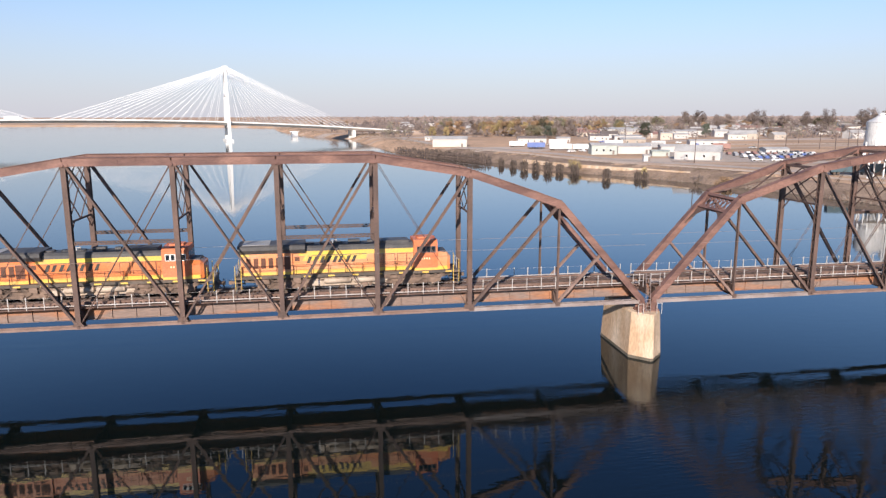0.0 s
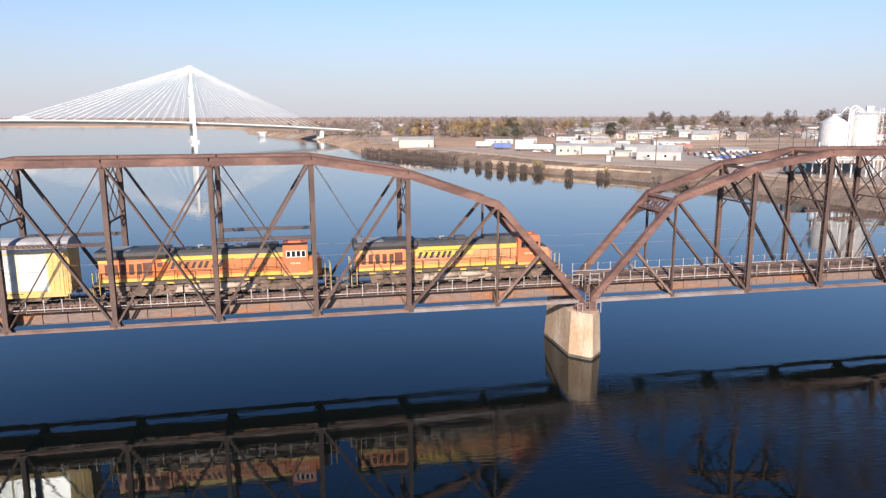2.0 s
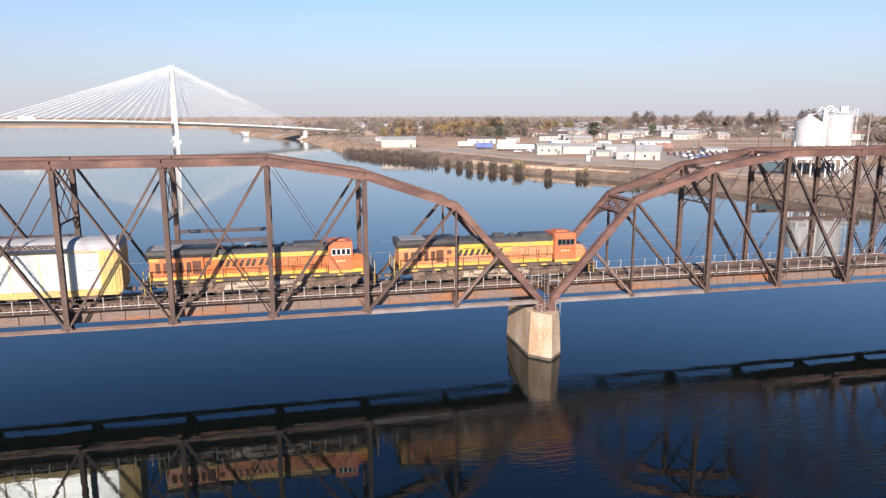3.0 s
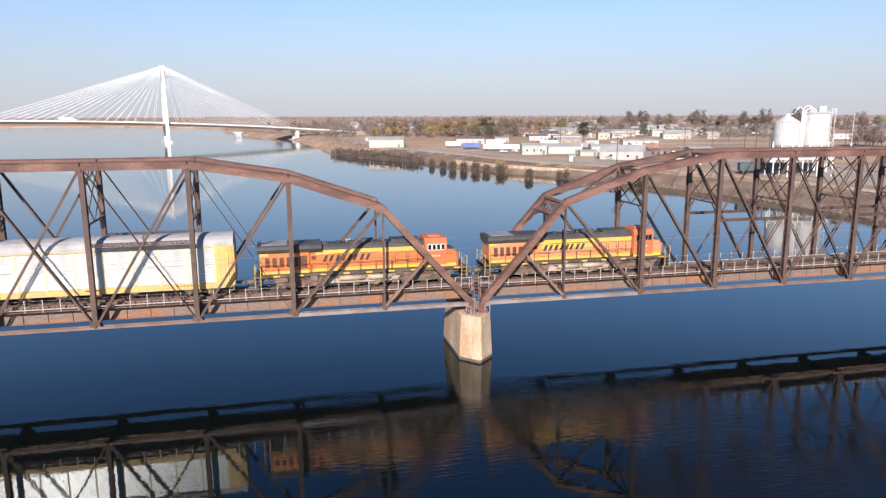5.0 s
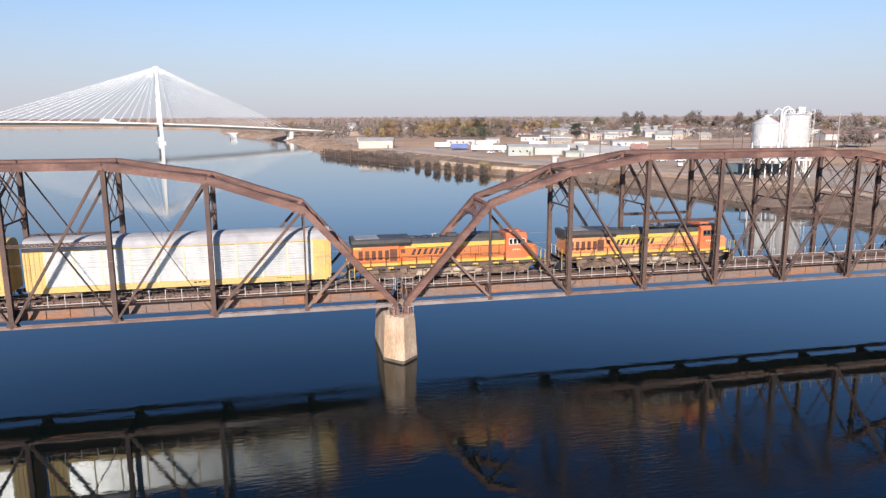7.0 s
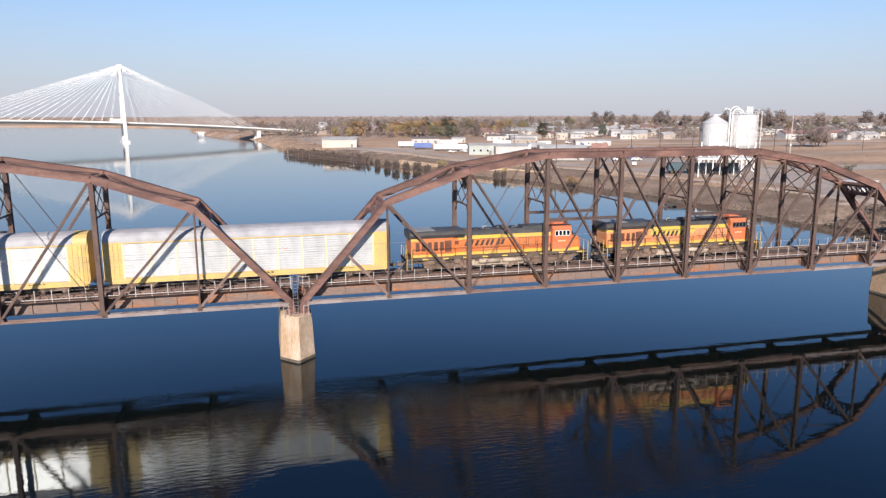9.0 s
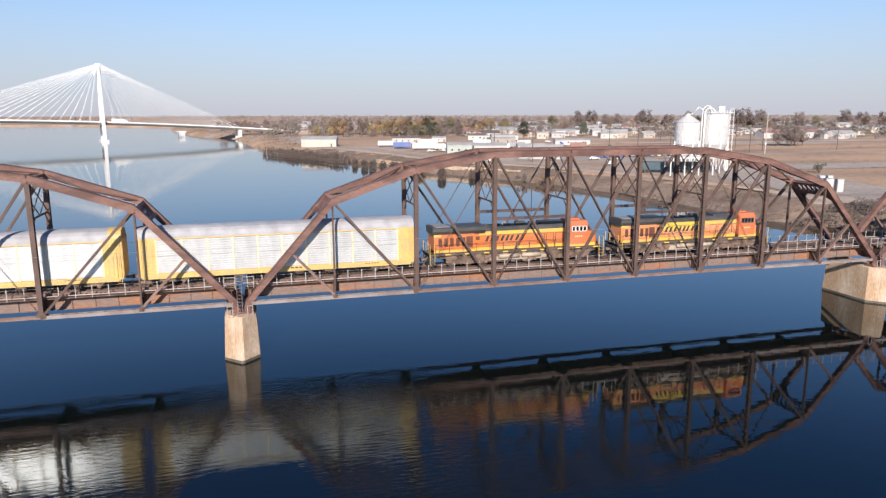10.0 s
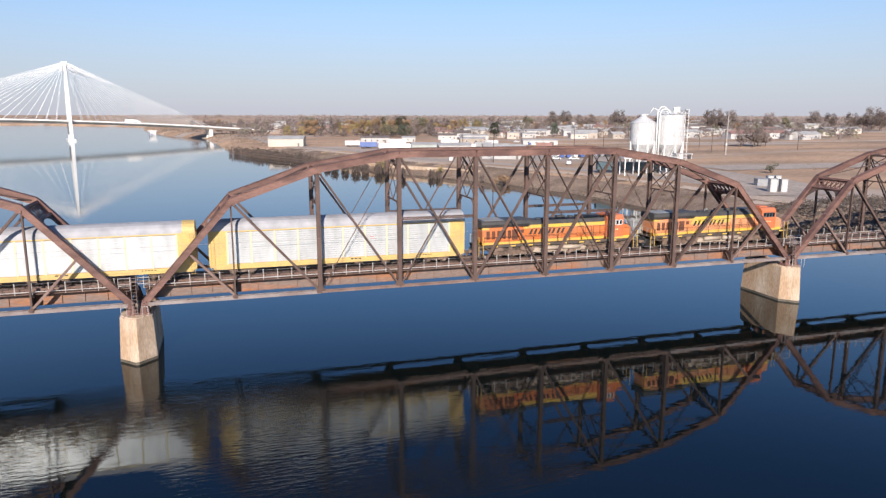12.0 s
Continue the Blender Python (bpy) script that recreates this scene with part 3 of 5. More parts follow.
def truck(parent, cx, offsets, r, long, name="truck"):
    """Bogie: side frames, springs, journal boxes, bolster and its wheelsets."""
    g = Geo()
    for s in (-1, 1):
        y = s * 1.12
        ring = [(cx - long / 2, 0.72), (cx - long / 2 + 0.3, 1.05), (cx + long / 2 - 0.3, 1.05), (cx + long / 2, 0.72), (cx + long / 2 - 0.1, 0.5), (cx + long * 0.2, 0.42), (cx, 0.34), (cx - long * 0.2, 0.42), (cx - long / 2 + 0.1, 0.5)]
        g.loft([[(x, y + e, z) for x, z in ring] for e in (-0.09, 0.09)])
        for o in offsets:
            g.box(cx + o, y + s * 0.13, r, 0.36, 0.16, 0.4)
            g.tube((cx + o, y + s * 0.2, r), (cx + o, y + s * 0.32, r), 0.13, 10)
        for o in (-0.28, 0, 0.28):
            g.tube((cx + o, y, 0.5), (cx + o, y, 1.02), 0.1, 8)
        for o in offsets:
            g.beam((cx + o + 0.2, y + s * 0.2, 0.5), (cx + o + 0.75, y + s * 0.2, 0.85), 0.06, 0.1)
    g.box(cx, 0, 0.85, 0.9, 2.3, 0.28)
    t = part(name, g, GRIME, parent, "dust-covered brown bogie")
    for o in offsets:
        wheelset(t, cx + o, r)
    return t


def build_locomotive(orange, panel, frame_paint):
    lo = thing("locomotive", "orange, yellow and black diesel freight locomotive on the bridge", "locomotive", "locomotives of the freight train")
    # all lengths run back from the nose at x = 0
    part("underframe", Geo().span(-21.0, -0.25, -1.5, 1.5, 1.42, 1.62).span(-20.2, -1.0, -0.9, 0.9, 1.0, 1.28), SILL, lo)
    part("walkway_edge", Geo().span(-20.2, -1.15, -1.56, 1.56, 1.62, 1.70), SILL, lo)
    for i in range(9):
        x = -19.2 + i * 2.2
        part("reflective_stripe", Geo().span(x, x + 0.6, -1.515, -1.5, 1.46, 1.6), YELLOW, lo)
    hood = Geo().span(-15.8, -4.6, -0.98, 0.98, 1.7, 3.95)
    part("engine_hood", hood, orange, lo)
    part("hood_lower_stripe", Geo().span(-15.8, -4.6, -1.0, 1.0, 1.72, 2.04), YELLOW, lo)
    part("hood_upper_stripe", Geo().span(-15.2, -4.6, -1.0, 1.0, 3.38, 3.86), YELLOW, lo)
    ring = [(-1.02, 3.8), (-1.0, 4.08), (-0.78, 4.32), (0.78, 4.32), (1.0, 4.08), (1.02, 3.8)]
    part("hood_roof", Geo().loft([[(x, y, z) for y, z in ring] for x in (-15.8, -4.62)]), BLACK, lo)
    for x in (-14.2, -12.9, -11.6):
        part("exhaust_cover", Geo().tube((x, 0, 4.3), (x, 0, 4.44), 0.42, 14), BLACK, lo)
    part("exhaust_box", Geo().box(-10.1, 0, 4.46, 1.1, 0.6, 0.34), BLACK, lo)
    part("roof_equipment", Geo().box(-6.4, 0, 4.42, 2.8, 1.6, 0.24).box(-8.6, 0.3, 4.4, 0.5, 0.6, 0.2), BLACK, lo)
    part("horn", Geo().tube((-12.2, 0.1, 4.56), (-11.7, 0.1, 4.56), 0.05, 8, 0.09).box(-12.1, 0.1, 4.42, 0.08, 0.08, 0.24), GREY_ROOF, lo)
    # radiator cab at the rear
    part("radiator_body", Geo().span(-20.4, -15.8, -1.22, 1.22, 1.7, 3.7), orange, lo)
    part("radiator_lower_stripe", Geo().span(-20.4, -15.8, -1.24, 1.24, 1.72, 1.98), YELLOW, lo)
    ring = [(-1.24, 3.7), (-1.5, 4.06), (-1.5, 4.38), (-1.3, 4.5), (1.3, 4.5), (1.5, 4.38), (1.5, 4.06), (1.24, 3.7)]
    part("radiator_wing", Geo().loft([[(x, y, z) for y, z in ring] for x in (-20.6, -14.6)]), BLACK, lo)
    part("radiator_grille", Geo().span(-20.2, -17.8, -1.2, 1.2, 4.48, 4.53), GREY_ROOF, lo)
    part("wing_stripe", Geo().span(-20.42, -19.6, -1.26, 1.26, 3.45, 3.7), YELLOW, lo)
    for i in range(6):
        x = -19.9 + i * 0.66
        g = Geo().span(x, x + 0.4, -1.25, -1.222, 2.35, 3.3)
        for k in range(5):
            g.beam((x, -1.265, 2.45 + k * 0.19), (x + 0.4, -1.265, 2.45 + k * 0.19), 0.03, 0.04)
        part("louvre", g, LOUVRE, lo)
    part("rear_door", Geo().span(-16.75, -16.0, -1.245, -1.22, 2.2, 3.4), LOUVRE, lo)
    part("vent", Geo().span(-15.6, -15.15, -1.03, -0.99, 2.9, 3.3), LOUVRE, lo)
    # hood doors and panel lines
    for i in range(8):
        x = -15.3 + i * 1.32
        part("hood_door", Geo().span(x, x + 1.2, -1.012, -0.98, 2.22, 3.36), orange, lo)
        part("door_latch", Geo().box(x + 1.08, -1.02, 2.8, 0.05, 0.03, 0.22), BLACK, lo)
    # slanted name lettering as plain black blocks
    def slant(x0, x1, z0, z1):
        return [[(x0 + z0 * 0.45, y, 2.66 + z0), (x1 + z0 * 0.45, y, 2.66 + z0), (x1 + z1 * 0.45, y, 2.66 + z1), (x0 + z1 * 0.45, y, 2.66 + z1)] for y in (-1.024, -1.014)]

    if panel:
        part("lettering_panel", Geo().loft([[(-14.9, y, 2.9), (-9.1, y, 2.9), (-8.9, y, 3.4), (-14.6, y, 3.4)] for y in (-1.013, -0.99)]), YELLOW, lo)
    for i, w in enumerate((0.95, 1.0, 0.9, 0.95)):
        x = -14.55 + i * 1.18
        g = Geo().loft(slant(x, x + 0.3, 0.0, 0.62)).loft(slant(x + w - 0.38, x + w - 0.1, 0.0, 0.62))
        part("lettering", g, LETTER, lo, "slanted plain black painted bars")
    part("lettering", Geo().loft(slant(-14.3, -9.3, 0.69, 0.76)), LETTER, lo, "thin black painted line")
    # cab and nose
    ring = [(-1.55, 1.7), (-1.55, 4.22), (-1.2, 4.58), (1.2, 4.58), (1.55, 4.22), (1.55, 1.7)]
    cab_ob = part("cab", Geo().loft([[(x, y, z) for y, z in ring] for x in (-4.6, -2.35)]), CAB_RED, lo, "faded red-orange cab")
    part("cab_stripe", Geo().span(-4.6, -2.35, -1.565, 1.565, 1.72, 1.94), YELLOW, lo)
    for x in (-4.25, -3.8, -3.35, -2.9):
        part("side_window", Geo().span(x, x + 0.3, -1.562, -1.54, 3.45, 3.95), WINDOW, cab_ob, "dark cab window")
        g = Geo()
        for z in (3.42, 3.98):
            g.span(x - 0.05, x + 0.35, -1.575, -1.545, z - 0.03, z + 0.03)
        for xx in (x - 0.035, x + 0.335):
            g.span(xx - 0.03, xx + 0.03, -1.575, -1.545, 3.42, 3.98)
        part("window_frame", g, frame_paint, cab_ob)
    for y in (-1.0, -0.35, 0.3, 0.95):
        part("windscreen", Geo().span(-2.36, -2.33, y - 0.02, y + 0.42, 3.5, 4.1), WINDOW, cab_ob)
    for k in range(4):
        part("number_bar", Geo().span(-3.9 + k * 0.24, -3.79 + k * 0.24, -1.562, -1.55, 2.76, 2.93), RACK_POST, cab_ob, "pale plain bar")
    part("cab_roof_unit", Geo().box(-3.5, 0.2, 4.64, 1.2, 1.3, 0.16), CAB_RED, cab_ob)
    g = Geo().loft([[(x, y * w, z) for y, z in ((-1.5, 1.7), (-1.5, 3.0), (-1.1, zt), (1.1, zt), (1.5, 3.0), (1.5, 1.7))] for x, w, zt in ((-2.35, 1.0, 3.4), (-1.4, 0.92, 3.25), (-1.1, 0.8, 3.0))])
    nose = part("nose", g, orange, lo)
    part("nose_stripe", Geo().span(-2.35, -1.4, -1.51, 1.51, 1.72, 2.05), YELLOW, lo)
    part("nose_top", Geo().span(-2.34, -1.45, -0.9, 0.9, 3.3, 3.42), BLACK, lo)
    for y in (-0.2, 0.2):
        part("headlight", Geo().tube((-1.12, y, 2.75), (-1.02, y, 2.75), 0.12, 12), WHITE_PAINT, nose)
    # walkway railings
    for s in (-1, 1):
        g = Geo()
        y = s * 1.5
        g.tube((-20.3, y, 2.62), (-4.8, y, 2.62), 0.03, 6)
        g.tube((-20.3, y, 2.2), (-4.8, y, 2.2), 0.014, 6)
        for i in range(11):
            x = -20.3 + i * 1.55
            g.tube((x, y, 1.68), (x, y, 2.64), 0.034, 6)
        part("side_handrail", g, LOUVRE, lo)
    for x, d in ((-0.35, 1), (-20.85, -1)):
        for s in (-1, 1):
            g = Geo()
            for k in range(4):
                g.box(x - d * 0.2, s * 1.35, 0.4 + 0.36 * k, 0.45, 0.35, 0.05)
            g.box(x - d * 0.45, s * 1.35, 0.95, 0.04, 0.36, 1.3)
            part("step", g, GRIME, lo)
            g = Geo()
            for xx in (x - d * 0.48, x + d * 0.05):
                g.tube((xx, s * 1.52, 0.5), (xx, s * 1.52, 2.7), 0.03, 6)
            part("grab_rail", g, YELLOW, lo, "yellow grab rail")
        g = Geo()
        g.tube((x, -1.5, 2.65), (x, 1.5, 2.65), 0.025, 6)
        for y in (-0.5, 0.5):
            g.tube((x, y, 1.6), (x, y, 2.65), 0.025, 6)
        part("end_handrail", g, GALV, lo)
        part("end_platform", Geo().box(x - d * 0.3, 0, 1.5, 0.9, 2.9, 0.16), BLACK, lo)
        part("pilot", Geo().loft([[(x + d * a, y, z) for y, z in ((-1.45, 0.25), (-1.45, 1.3), (1.45, 1.3), (1.45, 0.25))] for a in (-0.1, 0.1)]), BLACK, lo)
        part("coupler", Geo().box(x + d * 0.35, 0, 0.86, 0.7, 0.22, 0.26).box(x + d * 0.7, 0.03, 0.86, 0.26, 0.34, 0.32), GRIME, lo)
        g = Geo()
        for y in (-0.7, -0.5, 0.5, 0.7):
            pts = [(x + d * (0.1 + 0.5 * math.sin(math.pi * i / 6)), y, 1.2 - 0.75 * math.sin(math.pi * i / 6) + 0.0) for i in range(4)]
            for p, q in zip(pts, pts[1:]):
                g.tube(p, q, 0.03, 6)
        part("brake_hose", g, BLACK, lo)
    # tank, reservoirs and bogies
    ring = [(-1.1, 1.22), (-1.2, 0.85), (-1.15, 0.5), (-0.7, 0.36), (0.7, 0.36), (1.15, 0.5), (1.2, 0.85), (1.1, 1.22)]
    part("fuel_tank", Geo().loft([[(x, y, z) for y, z in ring] for x in (-13.4, -7.0)]), TANK, lo, "dusty tan fuel tank")
    part("tank_end_box", Geo().span(-14.1, -13.5, -1.45, -0.6, 0.6, 1.25), TANK, lo)
    for x0, x1 in ((-12.9, -10.6), (-10.2, -8.0)):
        part("air_reservoir", Geo().tube((x0, -1.3, 1.02), (x1, -1.3, 1.02), 0.27, 16).tube((x0 - 0.12, -1.3, 1.02), (x0, -1.3, 1.02), 0.14, 16, 0.27).tube((x1, -1.3, 1.02), (x1 + 0.12, -1.3, 1.02), 0.27, 16, 0.14), TANK, lo, "pale air reservoir", True)
    g = Geo()
    for z in (1.22, 1.12):
        g.tube((-19.5, -1.46, z), (-1.6, -1.46, z), 0.025, 6)
    part("brake_pipe", g, GRIME, lo)
    gen = random.Random(3)
    for c in (-4.6, -16.4, -10.0):
        for k in range(9):
            x = c + gen.uniform(-2.7, 2.7)
            a, b, h = gen.uniform(0.25, 0.7), gen.uniform(0.12, 0.3), gen.uniform(0.15, 0.42)
            z = gen.uniform(0.95, 1.3) if abs(c + 10) > 1 else gen.uniform(0.35, 0.6)
            part("underfloor_gear", Geo().box(x, -1.36, z, a, b, h), GRIME, lo)
    g = Geo()
    for k in range(26):
        x = -20 + k * 0.72
        g.tube((x, -1.44, 1.38), (x + 0.5, -1.44, 1.05 + 0.2 * gen.random()), 0.03, 5)
    part("cable_run", g, GRIME, lo, kind="stuff")
    for x in (-8.3, -7.2, -6.1, -5.2):
        g = Geo()
        for xx in (x, x + 0.85):
            g.span(xx - 0.02, xx + 0.02, -1.03, -1.0, 2.25, 3.3)
        for z in (2.25, 3.3):
            g.span(x, x + 0.85, -1.03, -1.0, z - 0.02, z + 0.02)
        part("door_edge", g, LOUVRE, lo)
    truck(lo, -4.6, (-1.85, 0, 1.85), 0.53, 5.3)
    truck(lo, -16.4, (-1.85, 0, 1.85), 0.53, 5.3)
    return lo


def build_rack(yellow_end, groove):
    L = 27.3
    ra = thing("autorack_wagon", "white-panelled autorack rail wagon with mustard-yellow frame and grey roof", "rail wagon", "autorack wagons of the freight train")
    part("floor_frame", Geo().span(-L + 0.3, -0.3, -1.5, 1.5, 0.75, 1.0), RACK_YELLOW, ra)
    part("side_sill", Geo().span(-L, 0, -1.55, 1.55, 0.98, 1.25), RACK_YELLOW, ra)
    part("top_rail", Geo().span(-L, 0, -1.55, 1.55, 4.62, 4.74), RACK_YELLOW, ra)
    part("inner_wall", Geo().span(-L + 0.2, -0.2, -1.42, 1.42, 1.25, 4.62), RACK_YELLOW, ra)
    bays = 10
    x0, bw = -L + 1.75, (L - 3.5) / 10
    for s in (-1, 1):
        prof = []
        rows = 14
        for k in range(rows):
            z = 1.3 + (4.58 - 1.3) * k / rows
            h = (4.58 - 1.3) / rows
            prof += [(0.07 - groove, z), (0.07 - groove, z + h * 0.2), (0.07, z + h * 0.24), (0.075, z + h * 0.98)]
        ring = [(s * (1.46 + o), z) for o, z in prof] + [(s * 1.42, 4.58), (s * 1.42, 1.3)]
        me = Geo().loft([[(x, y, z) for y, z in ring] for x in (0.05, bw - 0.05)]).mesh("side_panel", PANEL)
        for b in range(bays):
            part("side_panel", me, PANEL, ra).location = (x0 + b * bw, 0, 0)
        for b in range(bays + 1):
            x = x0 + b * bw
            part("side_post", Geo().span(x - 0.075, x + 0.075, min(s * 1.44, s * 1.545), max(s * 1.44, s * 1.545), 1.25, 4.62), RACK_POST, ra)
    ring = [(-1.56, 4.74), (-1.54, 4.95), (-1.4, 5.3), (-1.1, 5.58), (-0.6, 5.74), (0, 5.8), (0.6, 5.74), (1.1, 5.58), (1.4, 5.3), (1.54, 4.95), (1.56, 4.74)]
    rings = []
    n = 140
    for i in range(n + 1):
        x = -L + 0.05 + (L - 0.1) * i / n
        r = 0.005 if i % 2 else 0.0
        rings.append([(x, y * (1 - r / 1.5), z - r) for y, z in ring])
    part("roof", Geo().loft(rings), RACK_ROOF, ra, "grey corrugated galvanised roof")
    for x, d in ((0, 1), (-L, -1)):
        for s in (-1, 1):
            xa, xb = sorted((x - d * 1.7, x + d * 0.0))
            ya, yb = sorted((s * 1.3, s * 1.53))
            door = part("end_side_panel", Geo().span(xa, xb, ya, yb, 1.25, 4.95), RACK_YELLOW, ra, "mustard-yellow door housing")
            for k in (0.35, 0.85, 1.3):
                part("rib", Geo().span(x - d * k - 0.04, x - d * k + 0.04, min(s * 1.52, s * 1.57), max(s * 1.52, s * 1.57), 1.3, 4.9), RACK_YELLOW, door)
            g = Geo()
            for dx in (0.15, 0.5):
                g.tube((x - d * dx, s * 1.6, 0.5), (x - d * dx, s * 1.6, 4.7), 0.02, 5)
            for k in range(12):
                g.tube((x - d * 0.15, s * 1.6, 0.55 + 0.37 * k), (x - d * 0.5, s * 1.6, 0.55 + 0.37 * k), 0.015, 5)
            part("ladder", g, RACK_YELLOW, ra)
        g = Geo()
        for k in range(5):
            y = -1.2 + k * 0.6
            g.span(min(x, x + d * 0.06), max(x, x + d * 0.06), y - 0.28, y + 0.28, 1.25, 4.9)
        part("end_door", g, RACK_YELLOW, ra)
        part("roof_end", Geo().loft([[(x + d * e, y * 1.003, z * 1.001) for y, z in ring] for e in (-1.2, 0.01)]), RACK_YELLOW if d > 0 and yellow_end else RACK_ROOF, ra)
        part("coupler", Geo().box(x + d * 0.35, 0, 0.86, 0.8, 0.22, 0.26).box(x + d * 0.66, 0.03, 0.86, 0.26, 0.34, 0.32), GRIME, ra)
    g = Geo()
    for i in range(3):
        xx = -12.9 + i * 0.42
        g.span(xx, xx + 0.3, -1.56, -1.553, 1.06, 1.18)
    for i in range(5):
        g.span(-5.2 + i * 0.3, -5.0 + i * 0.3, -1.56, -1.553, 1.08, 1.16)
    part("stencil", g, LETTER, ra, "small dark stencil bars")
    part("emblem", Geo().span(-10.7, -10.35, -1.505, -1.497, 3.2, 3.5).span(-10.25, -10.0, -1.505, -1.497, 3.2, 3.4), mat("faded_red_emblem", (0.55, 0.12, 0.1), (0.6, 0.2, 0.18), 0.6, 0, 2, 10, 0), ra, "small faded red emblem")
    g = Geo()
    for x in (-9, -12, -15, -18):
        g.box(x, -0.9, 0.66, 0.9, 0.6, 0.3)
    g.tube((-20, -1.2, 0.7), (-7, -1.2, 0.7), 0.03, 6)
    part("brake_gear", g, GRIME, ra)
    truck(ra, -3.2, (-0.9, 0.9), 0.42, 2.9)
    truck(ra, -L + 3.2, (-0.9, 0.9), 0.42, 2.9)
    return ra


TRAIN_Y = MID
loco_front = build_locomotive(ORANGE_OLD, True, BLACK)
loco_rear = build_locomotive(ORANGE, False, WHITE_PAINT)
tagged(loco_front, "sun-bleached orange and yellow leading diesel locomotive with black roof")
tagged(loco_rear, "bright orange and yellow second diesel locomotive with black roof")
rack_front = build_rack(False, 0.085)
rack_rear = build_rack(True, 0.03)
tagged(rack_rear, "smooth white autorack wagon with yellow posts, second in the train")
TRAIN = ((loco_front, 0.0), (loco_rear, -22.5), (rack_front, -45.2), (rack_rear, -73.8))
NOSE = ((0.0, 8.15), (3.0, 32.35), (6.0, 56.7), (9.0, 81.25), (12.0, 105.8))


# ---- cable-stayed road bridge ----
TOWER = Vector((-94.0, 681.0, 0))
ALONG = Vector((0.9727, 0.2321, 0))
ACROSS = Vector((-0.2321, 0.9727, 0))
DECK_WIDE = 11.0


def deck_z(s):
    """Height of the deck's top s metres along from the tower."""
    return 19.6 - 0.000122 * (s + 149.5) ** 2


def on_deck(s, off, dz=0.0):
    p = TOWER + ALONG * s + ACROSS * off
    return Vector((p.x, p.y, deck_z(s) + dz))


def build_cable_bridge():
    cb = thing("cable_stayed_bridge", "slender white concrete cable-stayed road bridge over the river", "bridge")
    n = 40
    rings = []
    for i in range(n + 1):
        s = -640 + (640 + 166) * i / n
        rings.append([on_deck(s, -DECK_WIDE, -0.2), on_deck(s, -DECK_WIDE, 0.0), on_deck(s, DECK_WIDE, 0.0), on_deck(s, DECK_WIDE, -0.2), on_deck(s, DECK_WIDE - 3, -2.1), on_deck(s, -DECK_WIDE + 3, -2.1)])
    part("deck", Geo().loft(rings), CONCRETE_GREY, cb)
    for off in (-DECK_WIDE + 0.2, DECK_WIDE - 0.2):
        part("parapet", Geo().loft([[on_deck(-640 + 806 * i / n, off - 0.15, 0), on_deck(-640 + 806 * i / n, off - 0.15, 0.9), on_deck(-640 + 806 * i / n, off + 0.15, 0.9), on_deck(-640 + 806 * i / n, off + 0.15, 0)] for i in range(n + 1)]), BRIDGE_WHITE, cb)
    for ts in (0.0, -299.0):
        base = TOWER + ALONG * ts
        tw = part("tower", Geo().loft([[base + ALONG * (a * 3.1) + ACROSS * (b * 16) + Vector((0, 0, z)) for a, b in ((-1, -1), (1, -1), (1, 1), (-1, 1))] for z in (-3, 1.6)]), BRIDGE_WHITE, cb)
        for sgn in (-1, 1):
            rings = []
            for z, off, w in ((0, 13.0, 1.45), (16, 13.0, 1.35), (40, 9.0, 1.2), (56, 6.5, 1.1), (66.6, 5.0, 1.05)):
                rings.append([base + ALONG * (a * w) + ACROSS * (sgn * off + b * 1.4) + Vector((0, 0, z)) for a, b in ((-1, -1), (1, -1), (1, 1), (-1, 1))])
            part("leg", Geo().loft(rings), BRIDGE_WHITE, tw)
        for z, w in ((13.4, 13.0), (42, 9), (62, 6)):
            part("crossbeam", Geo().loft([[base + ALONG * (a * 1.3) + ACROSS * o + Vector((0, 0, z + c)) for a, c in ((-1, -1.2), (1, -1.2), (1, 1.2), (-1, 1.2))] for o in (-w, w)]), BRIDGE_WHITE, tw)
        part("saddle", Geo().loft([[base + ALONG * (a * 2.2) + ACROSS * (b * 6.0) + Vector((0, 0, z)) for a, b in ((-1, -1), (1, -1), (1, 1), (-1, 1))] for z in (63.5, 67.2)]), BRIDGE_WHITE, tw)
        for d, reach in ((1, 118.0 if ts == 0 else 145.0), (-1, 145.0 if ts == 0 else 118.0)):
            for i in range(18):
                s = d * (10 + (reach - 10) * i / 17)
                for sgn in (-1, 1):
                    top = base + ALONG * (d * 1.5) + ACROSS * (sgn * 5.2) + Vector((0, 0, 63.8 + 2.6 * i / 17))
                    part("stay_cable", Geo().tube(top, on_deck(ts + s, sgn * (DECK_WIDE - 0.4), 0.4), 0.13, 5), CABLE, tw)
    for s in (118.0, -417.0, -490.0, -560.0):
        for off in (-6, 6):
            p = on_deck(s, off)
            part("pier", Geo().loft([[Vector((p.x, p.y, 0)) + ALONG * (a * 1.6) + ACROSS * (b * 2) + Vector((0, 0, z)) for a, b in ((-1, -1), (1, -1), (1, 1), (-1, 1))] for z in (-2, deck_z(s) - 1.9)]), BRIDGE_WHITE, cb)
    p = TOWER + ALONG * 172
    part("abutment", Geo().loft([[p + ALONG * a + ACROSS * b + Vector((0, 0, z)) for a, b in ((-14 if z < 6 else -2, -13), (14, -13), (14, 13), (-14 if z < 6 else -2, 13))] for z in (2, deck_z(166) - 0.3)]), BRIDGE_WHITE, cb)
    return cb


